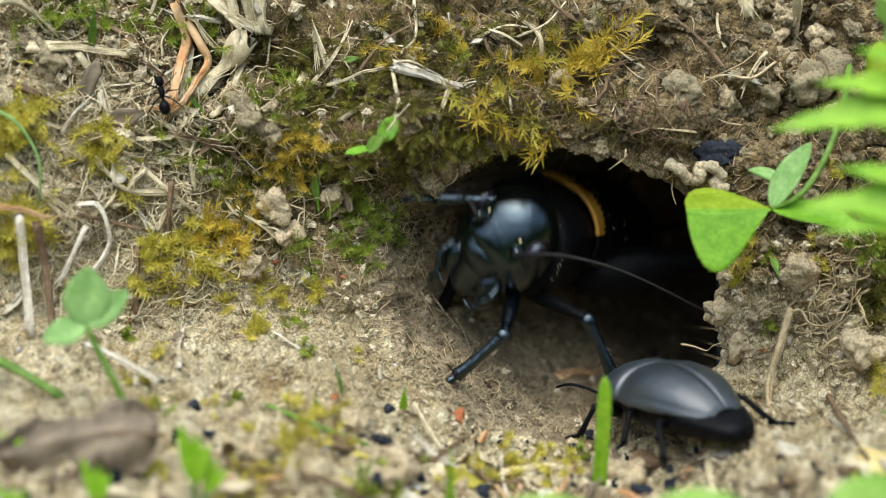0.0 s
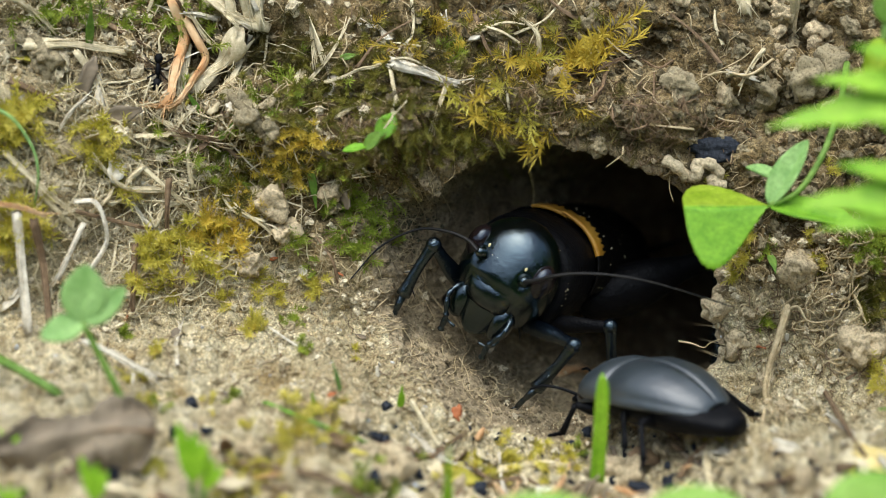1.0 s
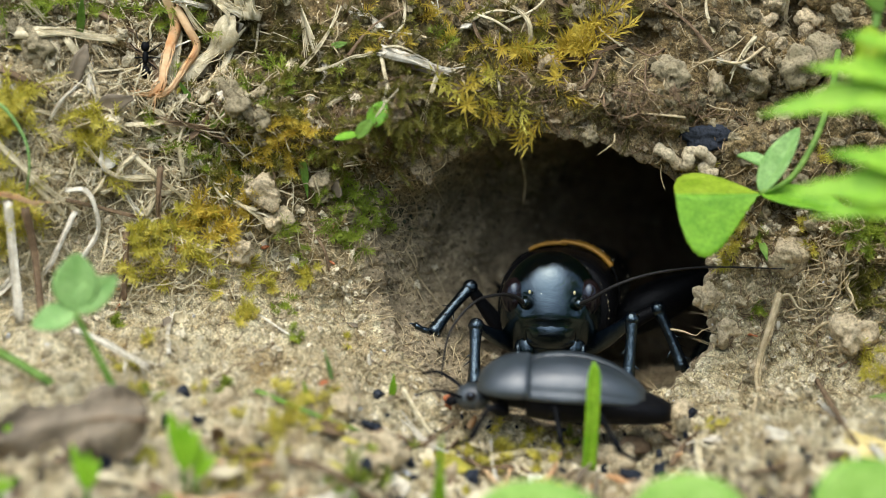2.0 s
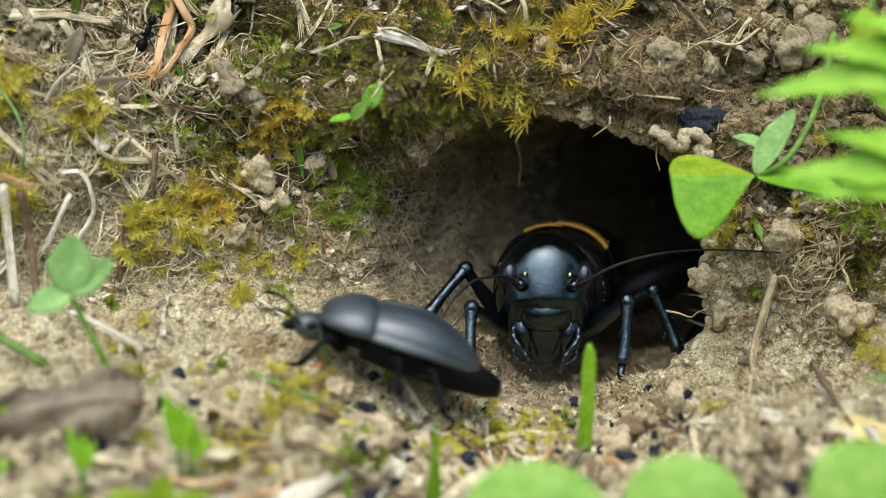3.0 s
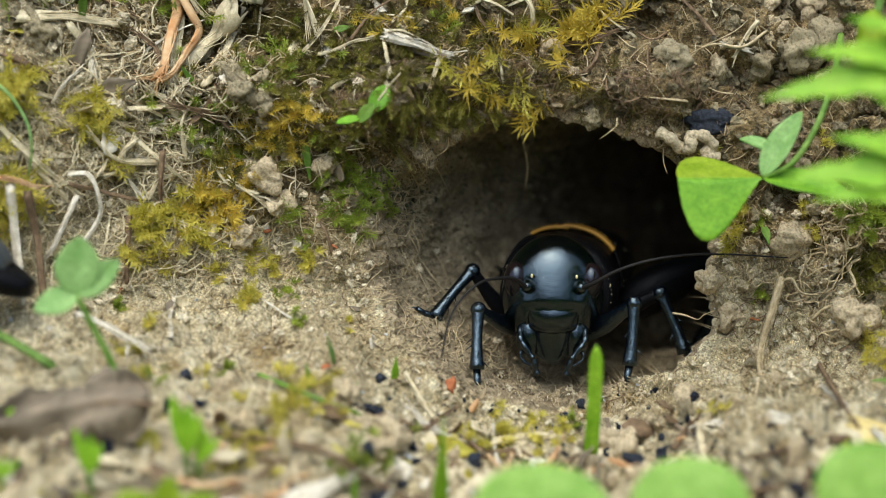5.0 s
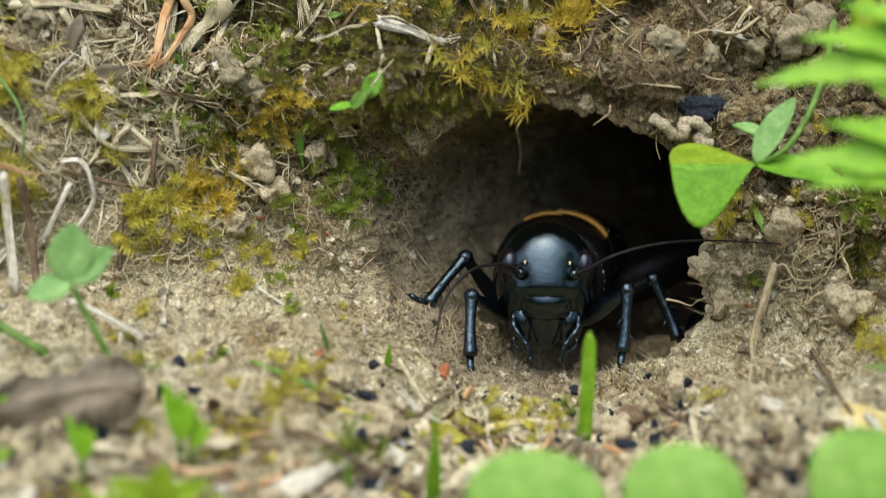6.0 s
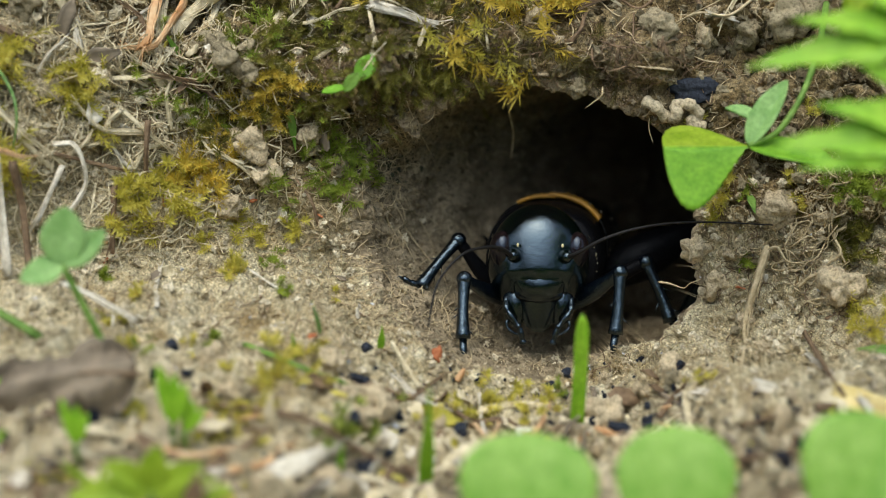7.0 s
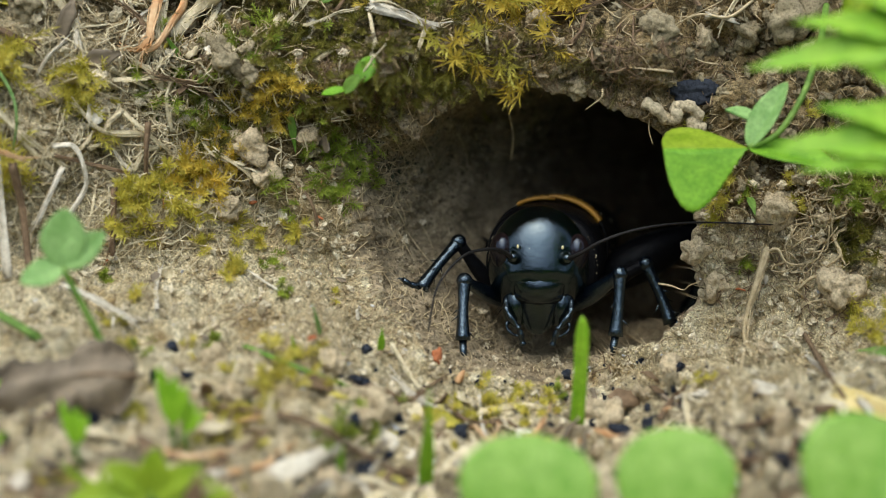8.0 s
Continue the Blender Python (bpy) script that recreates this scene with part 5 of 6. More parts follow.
for k in range(9):
    strip("needle", [(-8.88, 15.98, 0.5 + 0.05 * k), (-8.05, 12.96, 0.6)] if k == 4 else [(-8.88, 15.98, 0.5 + 0.05 * k), (-8.6 + 0.13 * k, 12.7 + 0.1 * (k % 3), 0.6)], 0.055, STRAW, "thin dry needle of a fanned tuft", "needle", 0.8, group="needle tuft")
strip("tan_straw", [(18.74, 13.83, 0.9), (18.17, 13.09, 1.0), (17.34, 11.76, 0.6)], 0.17, STRAW, "pale tan straw stuck in soil", flat=0.7)
strip("dry_root", [(20.16, -1.95, 1.0), (19.46, -4.08, 1.1), (18.87, -6.10, 0.9), (18.50, -7.41, 0.3)], 0.25, ROOT, "olive-brown root running down the soil", "root", 0.9)
strip("brown_twig", [(22.20, -6.74, 0.8), (22.57, -9.26, 0.9), (23.50, -10.34, 0.5)], 0.22, BROWN_STRAW, "dark brown twig on the soil", "twig", 0.9)
strip("brown_twig", [(15.45, -11.80, 0.6), (17.58, -11.05, 0.9), (19.91, -10.65, 0.6)], 0.24, BROWN_STRAW, "rusty brown dry stalk on the soil", "twig", 0.7)
strip("yellow_straw", [(23.11, -9.92, 1.2), (24.47, -10.30, 1.6), (26.83, -10.95, 1.6)], 0.8, YELLOW, "broad yellow dry grass blade", "straw", 0.25, taper=1.2)
strip("brown_twig", [(-12.42, -10.05, 0.7), (-9.03, -10.40, 0.9), (-6.20, -10.97, 0.9), (-4.28, -12.41, 0.9), (-1.45, -13.90, 0.6)], 0.24, BROWN_STRAW, "long brown twig on the ground", "twig", 0.9)
strip("grey_wood", [(-8.20, -13.39, 0.6), (-6.58, -12.75, 1.0), (-5.25, -12.03, 0.7)], 0.7, WHITE_STRAW, "grey weathered wood chip", "wood", 0.5, ragged=0.3, taper=0.8)
strip("pale_straw", [(-2.43, -7.21, 1.0), (-1.74, -8.34, 0.8), (-0.90, -9.62, 0.3)], 0.17, STRAW, "pale straw standing in soil", flat=0.5, taper=0.9)
strip("orange_root", [(17.47, -8.68, 0.5), (18.84, -7.08, 0.7), (19.39, -5.43, 0.6)], 0.1, ROOT, "rusty thin root on soil", "root", 0.9)

strip("brown_husk", [(6.7, -6.1, 0.15), (8.0, -5.85, 0.4), (9.2, -6.1, 0.2)], 0.38, ORANGE, "dry brown husk on the burrow floor", "husk", 0.35, ragged=0.3)

# threads that hang at the mouth
strip("root_thread", [(13.90, -3.86, -1.50), (14.58, -3.98, -1.00), (15.30, -4.21, -0.60), (15.65, -3.93, -0.30), (16.21, -3.67, 0.30)], 0.07, ROOT, "thin bare root sticking out of the soil", "root", 0.9, ragged=0.3, free=True)
strip("root_thread", [(10.23, 7.94, 1.40), (10.15, 7.46, 1.60), (9.74, 7.12, 1.60), (9.24, 6.75, 1.40)], 0.06, ROOT, "thin root hanging from the burrow lip", "root", 0.9, free=True)
strip("root_thread", [(13.16, 6.38, 0.60), (13.10, 5.52, 0.50), (13.32, 4.74, 0.40)], 0.05, ROOT, "thin root hanging from the burrow lip", "root", 0.9, free=True)
strip("root_thread", [(5.04, 8.98, -6.00), (4.82, 7.23, -7.00), (5.13, 5.45, -7.50), (5.00, 4.02, -8.00)], 0.1, ROOT, "pale root hanging inside the burrow", "root", 0.9, free=True)
strip("root_thread", [(-1.69, -0.65, 0.1), (-0.65, -2.03, 0.2), (0.21, -3.06, 0.1)], 0.05, ROOT, "fine root on the burrow wall", "root", 0.9)
strip("root_thread", [(-3.23, 1.07, 0.1), (-2.72, -0.31, 0.3), (-2.13, -1.34, 0.2)], 0.06, ROOT, "fine root on the burrow wall", "root", 0.9)
for k, (a, c, d) in enumerate((((9.55, -6.84, 0.2), (10.33, -7.35, 0.6), (11.08, -8.52, 0.2)), ((9.95, -8.52, 0.2), (10.49, -7.92, 0.7), (11.23, -8.32, 0.3)), ((11.89, -6.84, 0.3), (12.56, -7.34, 0.8), (13.29, -7.78, 0.2)), ((12.39, -7.51, 0.2), (12.84, -6.83, 0.9), (13.07, -7.34, 0.3)))):
    strip("root_thread", [a, c, d], 0.07, ROOT, "curly pale rootlet on the burrow floor", "root", 0.9, group="rootlets")
for k, (a, c, d, e) in enumerate((((19.82, -2.16, 0.8), (20.73, -1.71, 1.2), (21.33, -2.53, 1.2), (22.43, -2.70, 0.6)), ((24.93, -0.48, 0.8), (24.27, -0.99, 1.3), (24.43, -2.01, 1.2), (23.76, -2.70, 0.5)),
                                    ((22.07, -4.07, 0.7), (22.92, -3.38, 1.1), (24.08, -3.55, 1.0), (25.41, -3.03, 0.5)), ((19.37, 13.33, 0.6), (17.80, 12.28, 1.0), (16.08, 12.46, 0.9), (14.65, 11.90, 0.4)))):
    strip("root_thread", [a, c, d, e], 0.1, ROOT, "curling root thread in the soil", "root", 0.9, group="curling roots")

# loose short straws of the litter
rnd = random.Random(17)
for k in range(195):
    if 50 < k < 110:
        continue
    if k < 110:
        u, v = rnd.gauss(-17, 6), rnd.gauss(8, 6)
    elif k < 136:
        u, v = rnd.gauss(2, 9), rnd.gauss(14, 2.2)
    elif k < 170:
        u, v = rnd.uniform(-24, 24), rnd.uniform(-15, -9.5)
    else:
        u, v = rnd.gauss(11.5, 3.2), rnd.gauss(10.2, 1.5)
    if not outside(u, v, 1.2 if k < 170 else 1.04):
        continue
    a, ln = rnd.uniform(0, math.pi), rnd.uniform(1.2, 4.5) if k < 170 else rnd.uniform(0.8, 2.2)
    du, dv, bow = math.cos(a) * ln / 2, math.sin(a) * ln / 2, rnd.gauss(0, 0.25) * ln
    mat = rnd.choice([STRAW, STRAW, STRAW, WHITE_STRAW, BROWN_STRAW] if k < 170 else [BROWN_STRAW, BROWN_STRAW, ROOT])
    strip("straw_scrap", [(u - du, v - dv, rnd.uniform(0.2, 0.7)), (u - dv * bow / ln, v + du * bow / ln, rnd.uniform(0.4, 1.0)), (u + du, v + dv, rnd.uniform(0.2, 0.8))],
          rnd.uniform(0.08, 0.28) if k < 110 else rnd.uniform(0.1, 0.3) if k < 170 else rnd.uniform(0.035, 0.1), mat, {STRAW: "short scrap of tan straw in the litter", WHITE_STRAW: "short scrap of bleached straw in the litter", BROWN_STRAW: "short scrap of brown stalk in the litter", ROOT: "short pale rootlet in the topsoil"}[mat], flat=rnd.uniform(0.15, 0.5), group="litter straws", ragged=0.2)

fibres("root_fibres", [(-18, 8, 6, 5), (-10, 10, 5, 4), (-20, 12, 5, 3), (3, 13, 7, 2), (-22, 4, 4, 5)], ROOT, "fine tan root fibres and dry threads", 21, 380, 4.0, 0.03, 0.25)
fibres("pale_fibres", [(-19, 9, 5, 4), (-22, 3, 4, 4), (-14, 7, 4, 4)], STRAW, "fine pale dry grass threads", 22, 310, 5.0, 0.032, 0.4)
fibres("apron_roots", [(-3, -2, 1.5, 3), (-2, 3, 1.2, 3), (1, -6.5, 3, 1.2), (10, -8, 3, 1.0)], ROOT, "hair-fine roots on the burrow wall and floor", 24, 260, 1.8, 0.022, 0.1, 0.5)
fibres("lip_roots", [(3, 10.5, 4.5, 0.8), (12, 9.5, 3, 0.8), (-4, 8.5, 3, 0.8)], BROWN_STRAW, "tangled brown rootlets on the burrow lip", 26, 260, 1.8, 0.022, 0.3, 0.9)
fibres("dark_threads", [(20, 6, 5, 7), (22, -3, 4, 5), (-10, -6, 6, 3), (14, -11, 6, 2), (3, 13, 7, 2)], BROWN_STRAW, "fine dark brown root threads in the soil", 25, 420, 2.0, 0.022, 0.15)
fibres("soil_roots", [(-5, 0, 2, 4), (-4, -3, 2, 3), (19, -2, 3, 5), (20, 8, 5, 5), (16, -9, 4, 2), (-6, -3, 4, 4), (-6, -6, 5, 2)], ROOT, "fine roots in the bare soil", 23, 900, 2.4, 0.024, 0.12)
fibres("curly_roots", [(24, -1, 2.0, 3.5)], ROOT, "curly pale roots in the soil face", 27, 90, 3.0, 0.035, 0.35)
for k in range(14):
    u, v = random.Random(k).uniform(-4, 3), random.Random(k + 50).uniform(-6, 6)
    strip("root_thread", [(u, v, 0.1), (u + 0.5, v - 0.9, 0.3), (u + 0.4 + 0.05 * k, v - 2.0, 0.15)], 0.04, ROOT, "fine pale root on the burrow wall", "root", 0.9, group="burrow rootlets")

# ================= moss =================
moss(-15.87, 1.57, 1.3, 0.9, 32, MOSS_Y, "yellow-green feathery moss cushion", 1.7, 0.8, 0.12, 1)
moss(-15.03, 2.43, 0.9, 0.8, 16, MOSS_O, "orange-tipped moss cushion", 1.6, 0.8, 0.12, 2)
moss(-18.19, 0.72, 0.8, 0.8, 24, MOSS_Y, "yellow-green feathery moss cushion", 1.4, 0.7, 0.11, 3)
moss(-6.33, 3.82, 0.8, 1.5, 30, MOSS_G, "bright green moss at the burrow edge", 1.2, 0.55, 0.08, 4)
moss(-4.61, 3.48, 0.8, 0.8, 22, MOSS_G, "bright green moss at the burrow edge", 0.9, 0.5, 0.07, 5)
moss(-5.64, 1.75, 0.7, 0.5, 16, MOSS_G, "bright green moss at the burrow edge", 1.0, 0.5, 0.07, 6)
moss(-21.01, 7.67, 0.7, 1.3, 22, MOSS_Y, "yellow feathery moss sprigs", 2.0, 0.75, 0.11, 7)
moss(2.60, 11.32, 2.8, 0.8, 9, MOSS_Y, "golden feathery moss hanging over the burrow", 2.2, 1.1, 0.16, 8, 0.9)
moss(3.77, 9.88, 1.9, 0.6, 6, MOSS_O, "golden feathery moss hanging over the burrow", 2.1, 1.3, 0.19, 9, 1.1)
moss(6.74, 12.25, 1.7, 0.7, 8, MOSS_O, "golden brown moss tuft", 2.2, 1.2, 0.17, 10, 0.2)
moss(8.94, 13.72, 0.5, 0.7, 9, MOSS_O, "upright yellow moss tuft", 2.6, 1.2, 0.17, 11, -0.3)
moss(5.05, 13.35, 1.2, 0.7, 5, MOSS_O, "golden moss tuft", 1.8, 1.0, 0.15, 12)
moss(-2.15, 9.78, 2.2, 1.2, 60, MOSS_D, "olive moss hanging at the burrow lip", 1.4, 0.5, 0.08, 13, 0.7)
moss(-5.27, 11.67, 3.4, 1.5, 70, MOSS_D, "olive moss mat on the bank", 1.0, 0.45, 0.08, 14)
moss(-3.26, 14.25, 4.0, 1.8, 45, MOSS_D, "brownish moss mat on the bank", 1.0, 0.5, 0.08, 15)
moss(-0.83, 14.62, 2.0, 1.2, 20, MOSS_O, "rusty moss tips on the bank", 1.3, 0.7, 0.09, 16)
moss(-9.68, 7.70, 1.2, 0.8, 46, MOSS_O, "orange moss on a soil ledge", 1.3, 0.6, 0.08, 17)
moss(-10.45, 11.38, 1.0, 0.9, 18, MOSS_G, "yellow-green moss tuft", 1.4, 0.6, 0.09, 18)
moss(-15.21, 7.92, 1.8, 1.2, 26, MOSS_G, "green moss among straws", 1.4, 0.6, 0.08, 19)
moss(-12.50, 5.87, 1.5, 0.9, 46, MOSS_D, "olive moss under the ledge", 1.2, 0.6, 0.08, 20)
moss(-13.17, 3.81, 1.0, 0.8, 34, MOSS_O, "brown-orange moss on soil", 1.2, 0.6, 0.09, 21)
moss(-26.15, 8.93, 0.7, 1.3, 26, MOSS_Y, "yellow moss cushion", 2.2, 0.9, 0.13, 22)
moss(-26.12, 3.22, 1.0, 1.0, 30, MOSS_Y, "yellow moss cushion", 1.9, 0.9, 0.13, 23)
moss(-9.42, 2.37, 0.25, 0.2, 10, MOSS_G, "small star of pale green moss", 0.8, 0.7, 0.06, 24)
moss(0.10, 13.72, 0.4, 0.4, 10, MOSS_G, "pale green moss star", 1.2, 0.8, 0.07, 25)
moss(-8.19, -0.82, 0.3, 0.4, 9, MOSS_Y, "small yellow moss tuft on sand", 1.2, 0.55, 0.09, 26)
moss(-11.62, -0.48, 0.5, 0.4, 10, MOSS_Y, "small yellow moss tuft on sand", 1.0, 0.55, 0.09, 27)
moss(-11.98, -3.01, 0.2, 0.4, 7, MOSS_Y, "small yellow moss tuft on sand", 1.3, 0.5, 0.09, 28)
moss(-8.74, -8.59, 0.8, 0.9, 18, MOSS_Y, "yellow-green moss on the ground", 1.4, 0.7, 0.12, 29)
moss(2.89, -10.89, 2.0, 0.5, 44, MOSS_Y, "yellow moss mat on the ground", 0.8, 0.55, 0.1, 30)
moss(-10.40, -10.85, 1.2, 0.5, 26, MOSS_Y, "yellow moss mat on the ground", 0.9, 0.6, 0.1, 31)
moss(-4.43, -11.42, 1.0, 0.5, 20, MOSS_G, "green moss on the ground", 0.9, 0.6, 0.1, 32)
moss(25.43, 1.91, 1.0, 0.5, 34, MOSS_G, "yellow-green moss on the soil face", 1.2, 0.6, 0.1, 33)
moss(17.38, 1.58, 0.5, 0.8, 26, MOSS_Y, "yellow moss at the burrow edge", 1.0, 0.5, 0.07, 34, 0.6)
moss(26.22, -6.05, 0.6, 0.8, 16, MOSS_Y, "yellow moss on the soil face", 1.2, 0.6, 0.1, 35)
moss(-17.57, 15.57, 1.4, 0.7, 36, MOSS_G, "green moss among straws", 1.3, 0.6, 0.09, 36)
moss(-23.38, 16.10, 1.6, 0.8, 30, MOSS_G, "green moss among straws", 1.3, 0.6, 0.09, 37)
moss(5.42, 14.98, 2.0, 1.0, 20, MOSS_D, "olive moss tuft on soil", 1.4, 0.7, 0.1, 38)
moss(-0.81, 8.49, 2.4, 0.5, 55, MOSS_D, "olive moss under the burrow lip", 1.3, 0.45, 0.08, 41, 1.0)
moss(-6.62, 7.37, 2.0, 0.6, 45, MOSS_D, "olive moss under the ledge", 1.1, 0.45, 0.08, 42, 0.6)
moss(-7.64, 10.61, 2.4, 1.0, 45, MOSS_D, "olive moss mat on the bank", 1.0, 0.45, 0.08, 43)
moss(7.33, 9.88, 2.2, 0.6, 40, MOSS_B, "withered brown moss at the burrow lip", 1.2, 0.7, 0.06, 39, 0.9)

moss(3.27, 10.94, 2.6, 0.9, 60, MOSS_B, "brown-olive moss mat at the burrow lip", 1.2, 0.6, 0.08, 44, 0.7)
moss(-0.83, 12.43, 2.6, 1.2, 60, MOSS_B, "brown-olive moss mat on the bank", 1.1, 0.5, 0.08, 45, 0.3)
moss(25.6, -1.2, 0.9, 0.7, 40, MOSS_D, "olive moss on the soil face", 1.3, 0.6, 0.1, 49)
moss(24.8, 4.0, 1.2, 0.7, 40, MOSS_D, "olive moss on the soil face", 1.2, 0.6, 0.1, 50)
moss(-6.5, 13.6, 3.6, 1.8, 90, MOSS_B, "brown-olive moss mat on the bank", 1.2, 0.5, 0.08, 46, 0.2)
moss(-9.5, 10.2, 2.4, 1.4, 60, MOSS_D, "olive moss mat on the bank", 1.2, 0.5, 0.08, 47, 0.3)
moss(-11.5, 14.2, 2.4, 1.4, 50, MOSS_B, "brown-olive moss mat on the bank", 1.1, 0.5, 0.08, 48, 0.2)
rnd = random.Random(88)
for k in range(34):
    u, v = (rnd.uniform(-20, -2), rnd.uniform(-9, 2)) if k < 20 else (rnd.uniform(-22, 20), rnd.uniform(-15, -9)) if k < 28 else (rnd.uniform(16, 24), rnd.uniform(-8, 8))
    if outside(u, v, 1.15):
        moss(u, v, 0.25, 0.25, rnd.randint(3, 8), MOSS_Y if k % 3 else MOSS_G, "tiny yellow-green moss tuft on bare soil", rnd.uniform(0.5, 1.0), 0.45, 0.08, 100 + k)

# ================= green plants =================
def oval(width, k=1.0):
    return lambda s: width * max(0.0, math.sin(math.pi * min(1, s ** k))) ** 0.7


def lance(width, blunt=3):
    return lambda s: width * (0.75 + 0.4 * math.sin(math.pi * min(1, s * 1.4)) * (blunt < 5) + 0.3 * (blunt > 5)) * (1 - s ** blunt)


def free_blade(name, parent, base, tip, normal, shape, material, label="", **more):
    base, tip = Vector(base), Vector(tip)
    b = Build()
    b.blade(base, tip - base, normal, (tip - base).length, shape, **more)
    return planted(name, b, material, base, label, parent=parent)


def grass_blade(base, tip, width, material=FRESH, label="single fresh green grass blade", bend=0.15, blunt=3):
    base, tip = Vector(base), Vector(tip)
    b = Build()
    b.blade(base, tip - base, (0.2, 0.2, 1), (tip - base).length * 1.02, lance(width, blunt), 0.35, bend, 0.06, 18, 4)
    return planted("grass_blade", b, material, base, label, "grass blade")


def stem(parent, points, r, material=STEM, name="stem", label=""):
    b = Build()
    path = spline(points, 8)
    b.tube(path, [r * (1 - 0.25 * i / len(path)) for i in range(len(path))], 9)
    return planted(name, b, material, path[0], label, parent=parent)


# clover beside the mouth
clover = anchor("clover_plant", (23.48, 12.85, 3.00), "green clover with a folded leaflet beside the burrow", "clover")
stem(clover, [(23.79, 13.02, 1.00), (22.84, 10.39, 4.50), (21.61, 7.45, 6.50), (20.06, 5.12, 7.00), (18.39, 4.25, 6.50)], 0.21, name="leaf_stalk")
j = (18.39, 4.25, 6.50)
leaf = free_blade("leaflet", clover, j, (13.33, 4.04, 7.00), (0.05, -0.63, -0.78), lambda s: 3.7 * max(0.0, math.sin(math.pi * s ** 1.8)) ** 0.62 + 0.07 * math.sin(95 * s), CLOVER, "folded mid-green leaflet", fold=0.53, curl=0.1, thick=0.07, nl=40, nw=10, wave=0.03, lo=0.0)
# upper half in a lighter green, its light painted into the colour
free_blade("leaflet_lit_half", clover, j, (13.33, 4.04, 7.00), (0.05, -0.63, -0.78), lambda s: 3.3 * max(0.0, math.sin(math.pi * s ** 1.5)) ** 0.62 + 0.04 * math.sin(60 * s), CLOVER_LIGHT, "half of the folded leaflet painted paler as lit", fold=0.45, curl=0.1, thick=0.07, nl=40, nw=10, wave=0.03, hi=-0.01)
free_blade("leaflet", clover, j, (20.76, 8.13, 6.00), (-0.5, 0.1, 0.8), oval(0.95, 0.85), PALE_LEAF, "narrow upright leaflet", fold=0.5, thick=0.07, nl=18, nw=8)
free_blade("leaflet", clover, j, (23.35, 3.13, 8.00), (0.0, 0.8, 0.5), oval(1.3, 0.8), CLOVER, fold=0.3, thick=0.07, nl=18, nw=8)
free_blade("bud_leaf", clover, (19.11, 5.59, 6.00), (17.30, 7.11, 4.50), (0.1, 0.7, 0.6), oval(0.55), PALE_LEAF, "pale woolly young leaf", fold=0.4, curl=0.5, thick=0.12, nl=14, nw=8)
stem(clover, [(19.11, 5.59, 6.00), (19.00, 4.65, 6.30), (18.58, 4.25, 6.50)], 0.12, PALE_LEAF, "bud_stalk")

# lobed leaf close to the lens
lobed = anchor("lobed_leaf_plant", (29.19, 0.63, 20.00), "bright green lobed leaves hanging before the bank", "leafy plant")
stem(lobed, [(33.0, -5.76, 10.00), (31.0, 0.62, 20.00), (28.6, 4.2, 24.0), (28.2, 8.2, 24.0), (27.5, 10.9, 24.0)], 0.4)
def toothed(width, teeth, depth, tip=1.3):
    """Half width of a leaf with forward-pointing teeth."""
    return lambda q: width * (1 - q ** tip) * min(1.0, 0.35 + 3 * q) * (1 - depth * ((q * teeth) % 1.0)) + 0.02


def lobed_leaf(lobes):
    for base, tip, width, teeth in lobes:
        free_blade("leaf_lobe", lobed, base, tip, (0.05, 0.4, 0.92), toothed(width, teeth, 0.3), FRESH, fold=0.14, curl=0.12, thick=0.08, nl=50, nw=10, wave=0.06)


lobed_leaf((((27.0, 9.8, 24.0), (16.0, 8.0, 25.0), 2.1, 5), ((24.5, 9.9, 24.1), (18.4, 10.3, 25.2), 1.3, 4), ((26.5, 10.6, 24.1), (20.4, 12.0, 25.2), 1.4, 4)))
lobed_leaf((((29.0, 4.2, 24.0), (17.3, 4.1, 25.0), 2.5, 5), ((27.0, 4.6, 24.1), (19.6, 6.0, 25.2), 1.7, 4), ((28.0, 5.0, 24.1), (21.6, 8.2, 25.2), 1.9, 4),
            ((27.0, 3.6, 24.1), (18.6, 2.75, 25.2), 1.4, 4)))

# bud at the edge
bud = anchor("flower_bud", (24.45, 13.67, 12.00), "pale yellow-green swollen bud on a green stem", "bud")
stem(bud, [(23.99, 18.04, 10.00), (24.23, 14.62, 12.00), (24.05, 13.30, 12.50)], 0.3)
b = Build()
ellipsoid(b, (23.73, 11.98, 12.50), (0.85, 1.5, 0.8), 18, 12)
planted("bud_head", b, CLOVER_LIGHT, (23.73, 11.98, 12.50), "swollen pale bud", parent=bud)
free_blade("bract", bud, (24.52, 14.25, 12.50), (23.49, 15.77, 13.00), (0, 0.3, 1), oval(0.6), STEM)

# pale buds along the top
for base, tip, wd in (((20.96, 17.82, 1.6), (21.04, 14.99, 0.9), 0.42), ((17.53, 18.23, 1.6), (17.90, 16.58, 0.9), 0.6)):
    strip("pale_shoot", [base, tip], wd, STRAW, "pale tan bud shoot in the topsoil", "shoot", 0.8, taper=0.7)

# blade before the mouth, and small blades
grass_blade((8.15, -11.6, 9.50), (8.45, -5.6, 12.50), 0.42, blunt=16)
grass_blade((-0.55, -15.07, 16.00), (-0.09, -9.17, 21.00), 0.4)
grass_blade((-3.11, -7.50, 6.00), (-2.96, -6.27, 7.00), 0.22)
grass_blade((-5.02, -9.26, 8.00), (-5.12, -7.61, 9.00), 0.18)
grass_blade((-7.74, -8.39, 9.00), (-7.95, -6.52, 11.00), 0.24)
grass_blade((-6.55, -6.49, 8.00), (-6.82, -4.79, 10.00), 0.14, PALE_LEAF, "thin pale green grass blade")
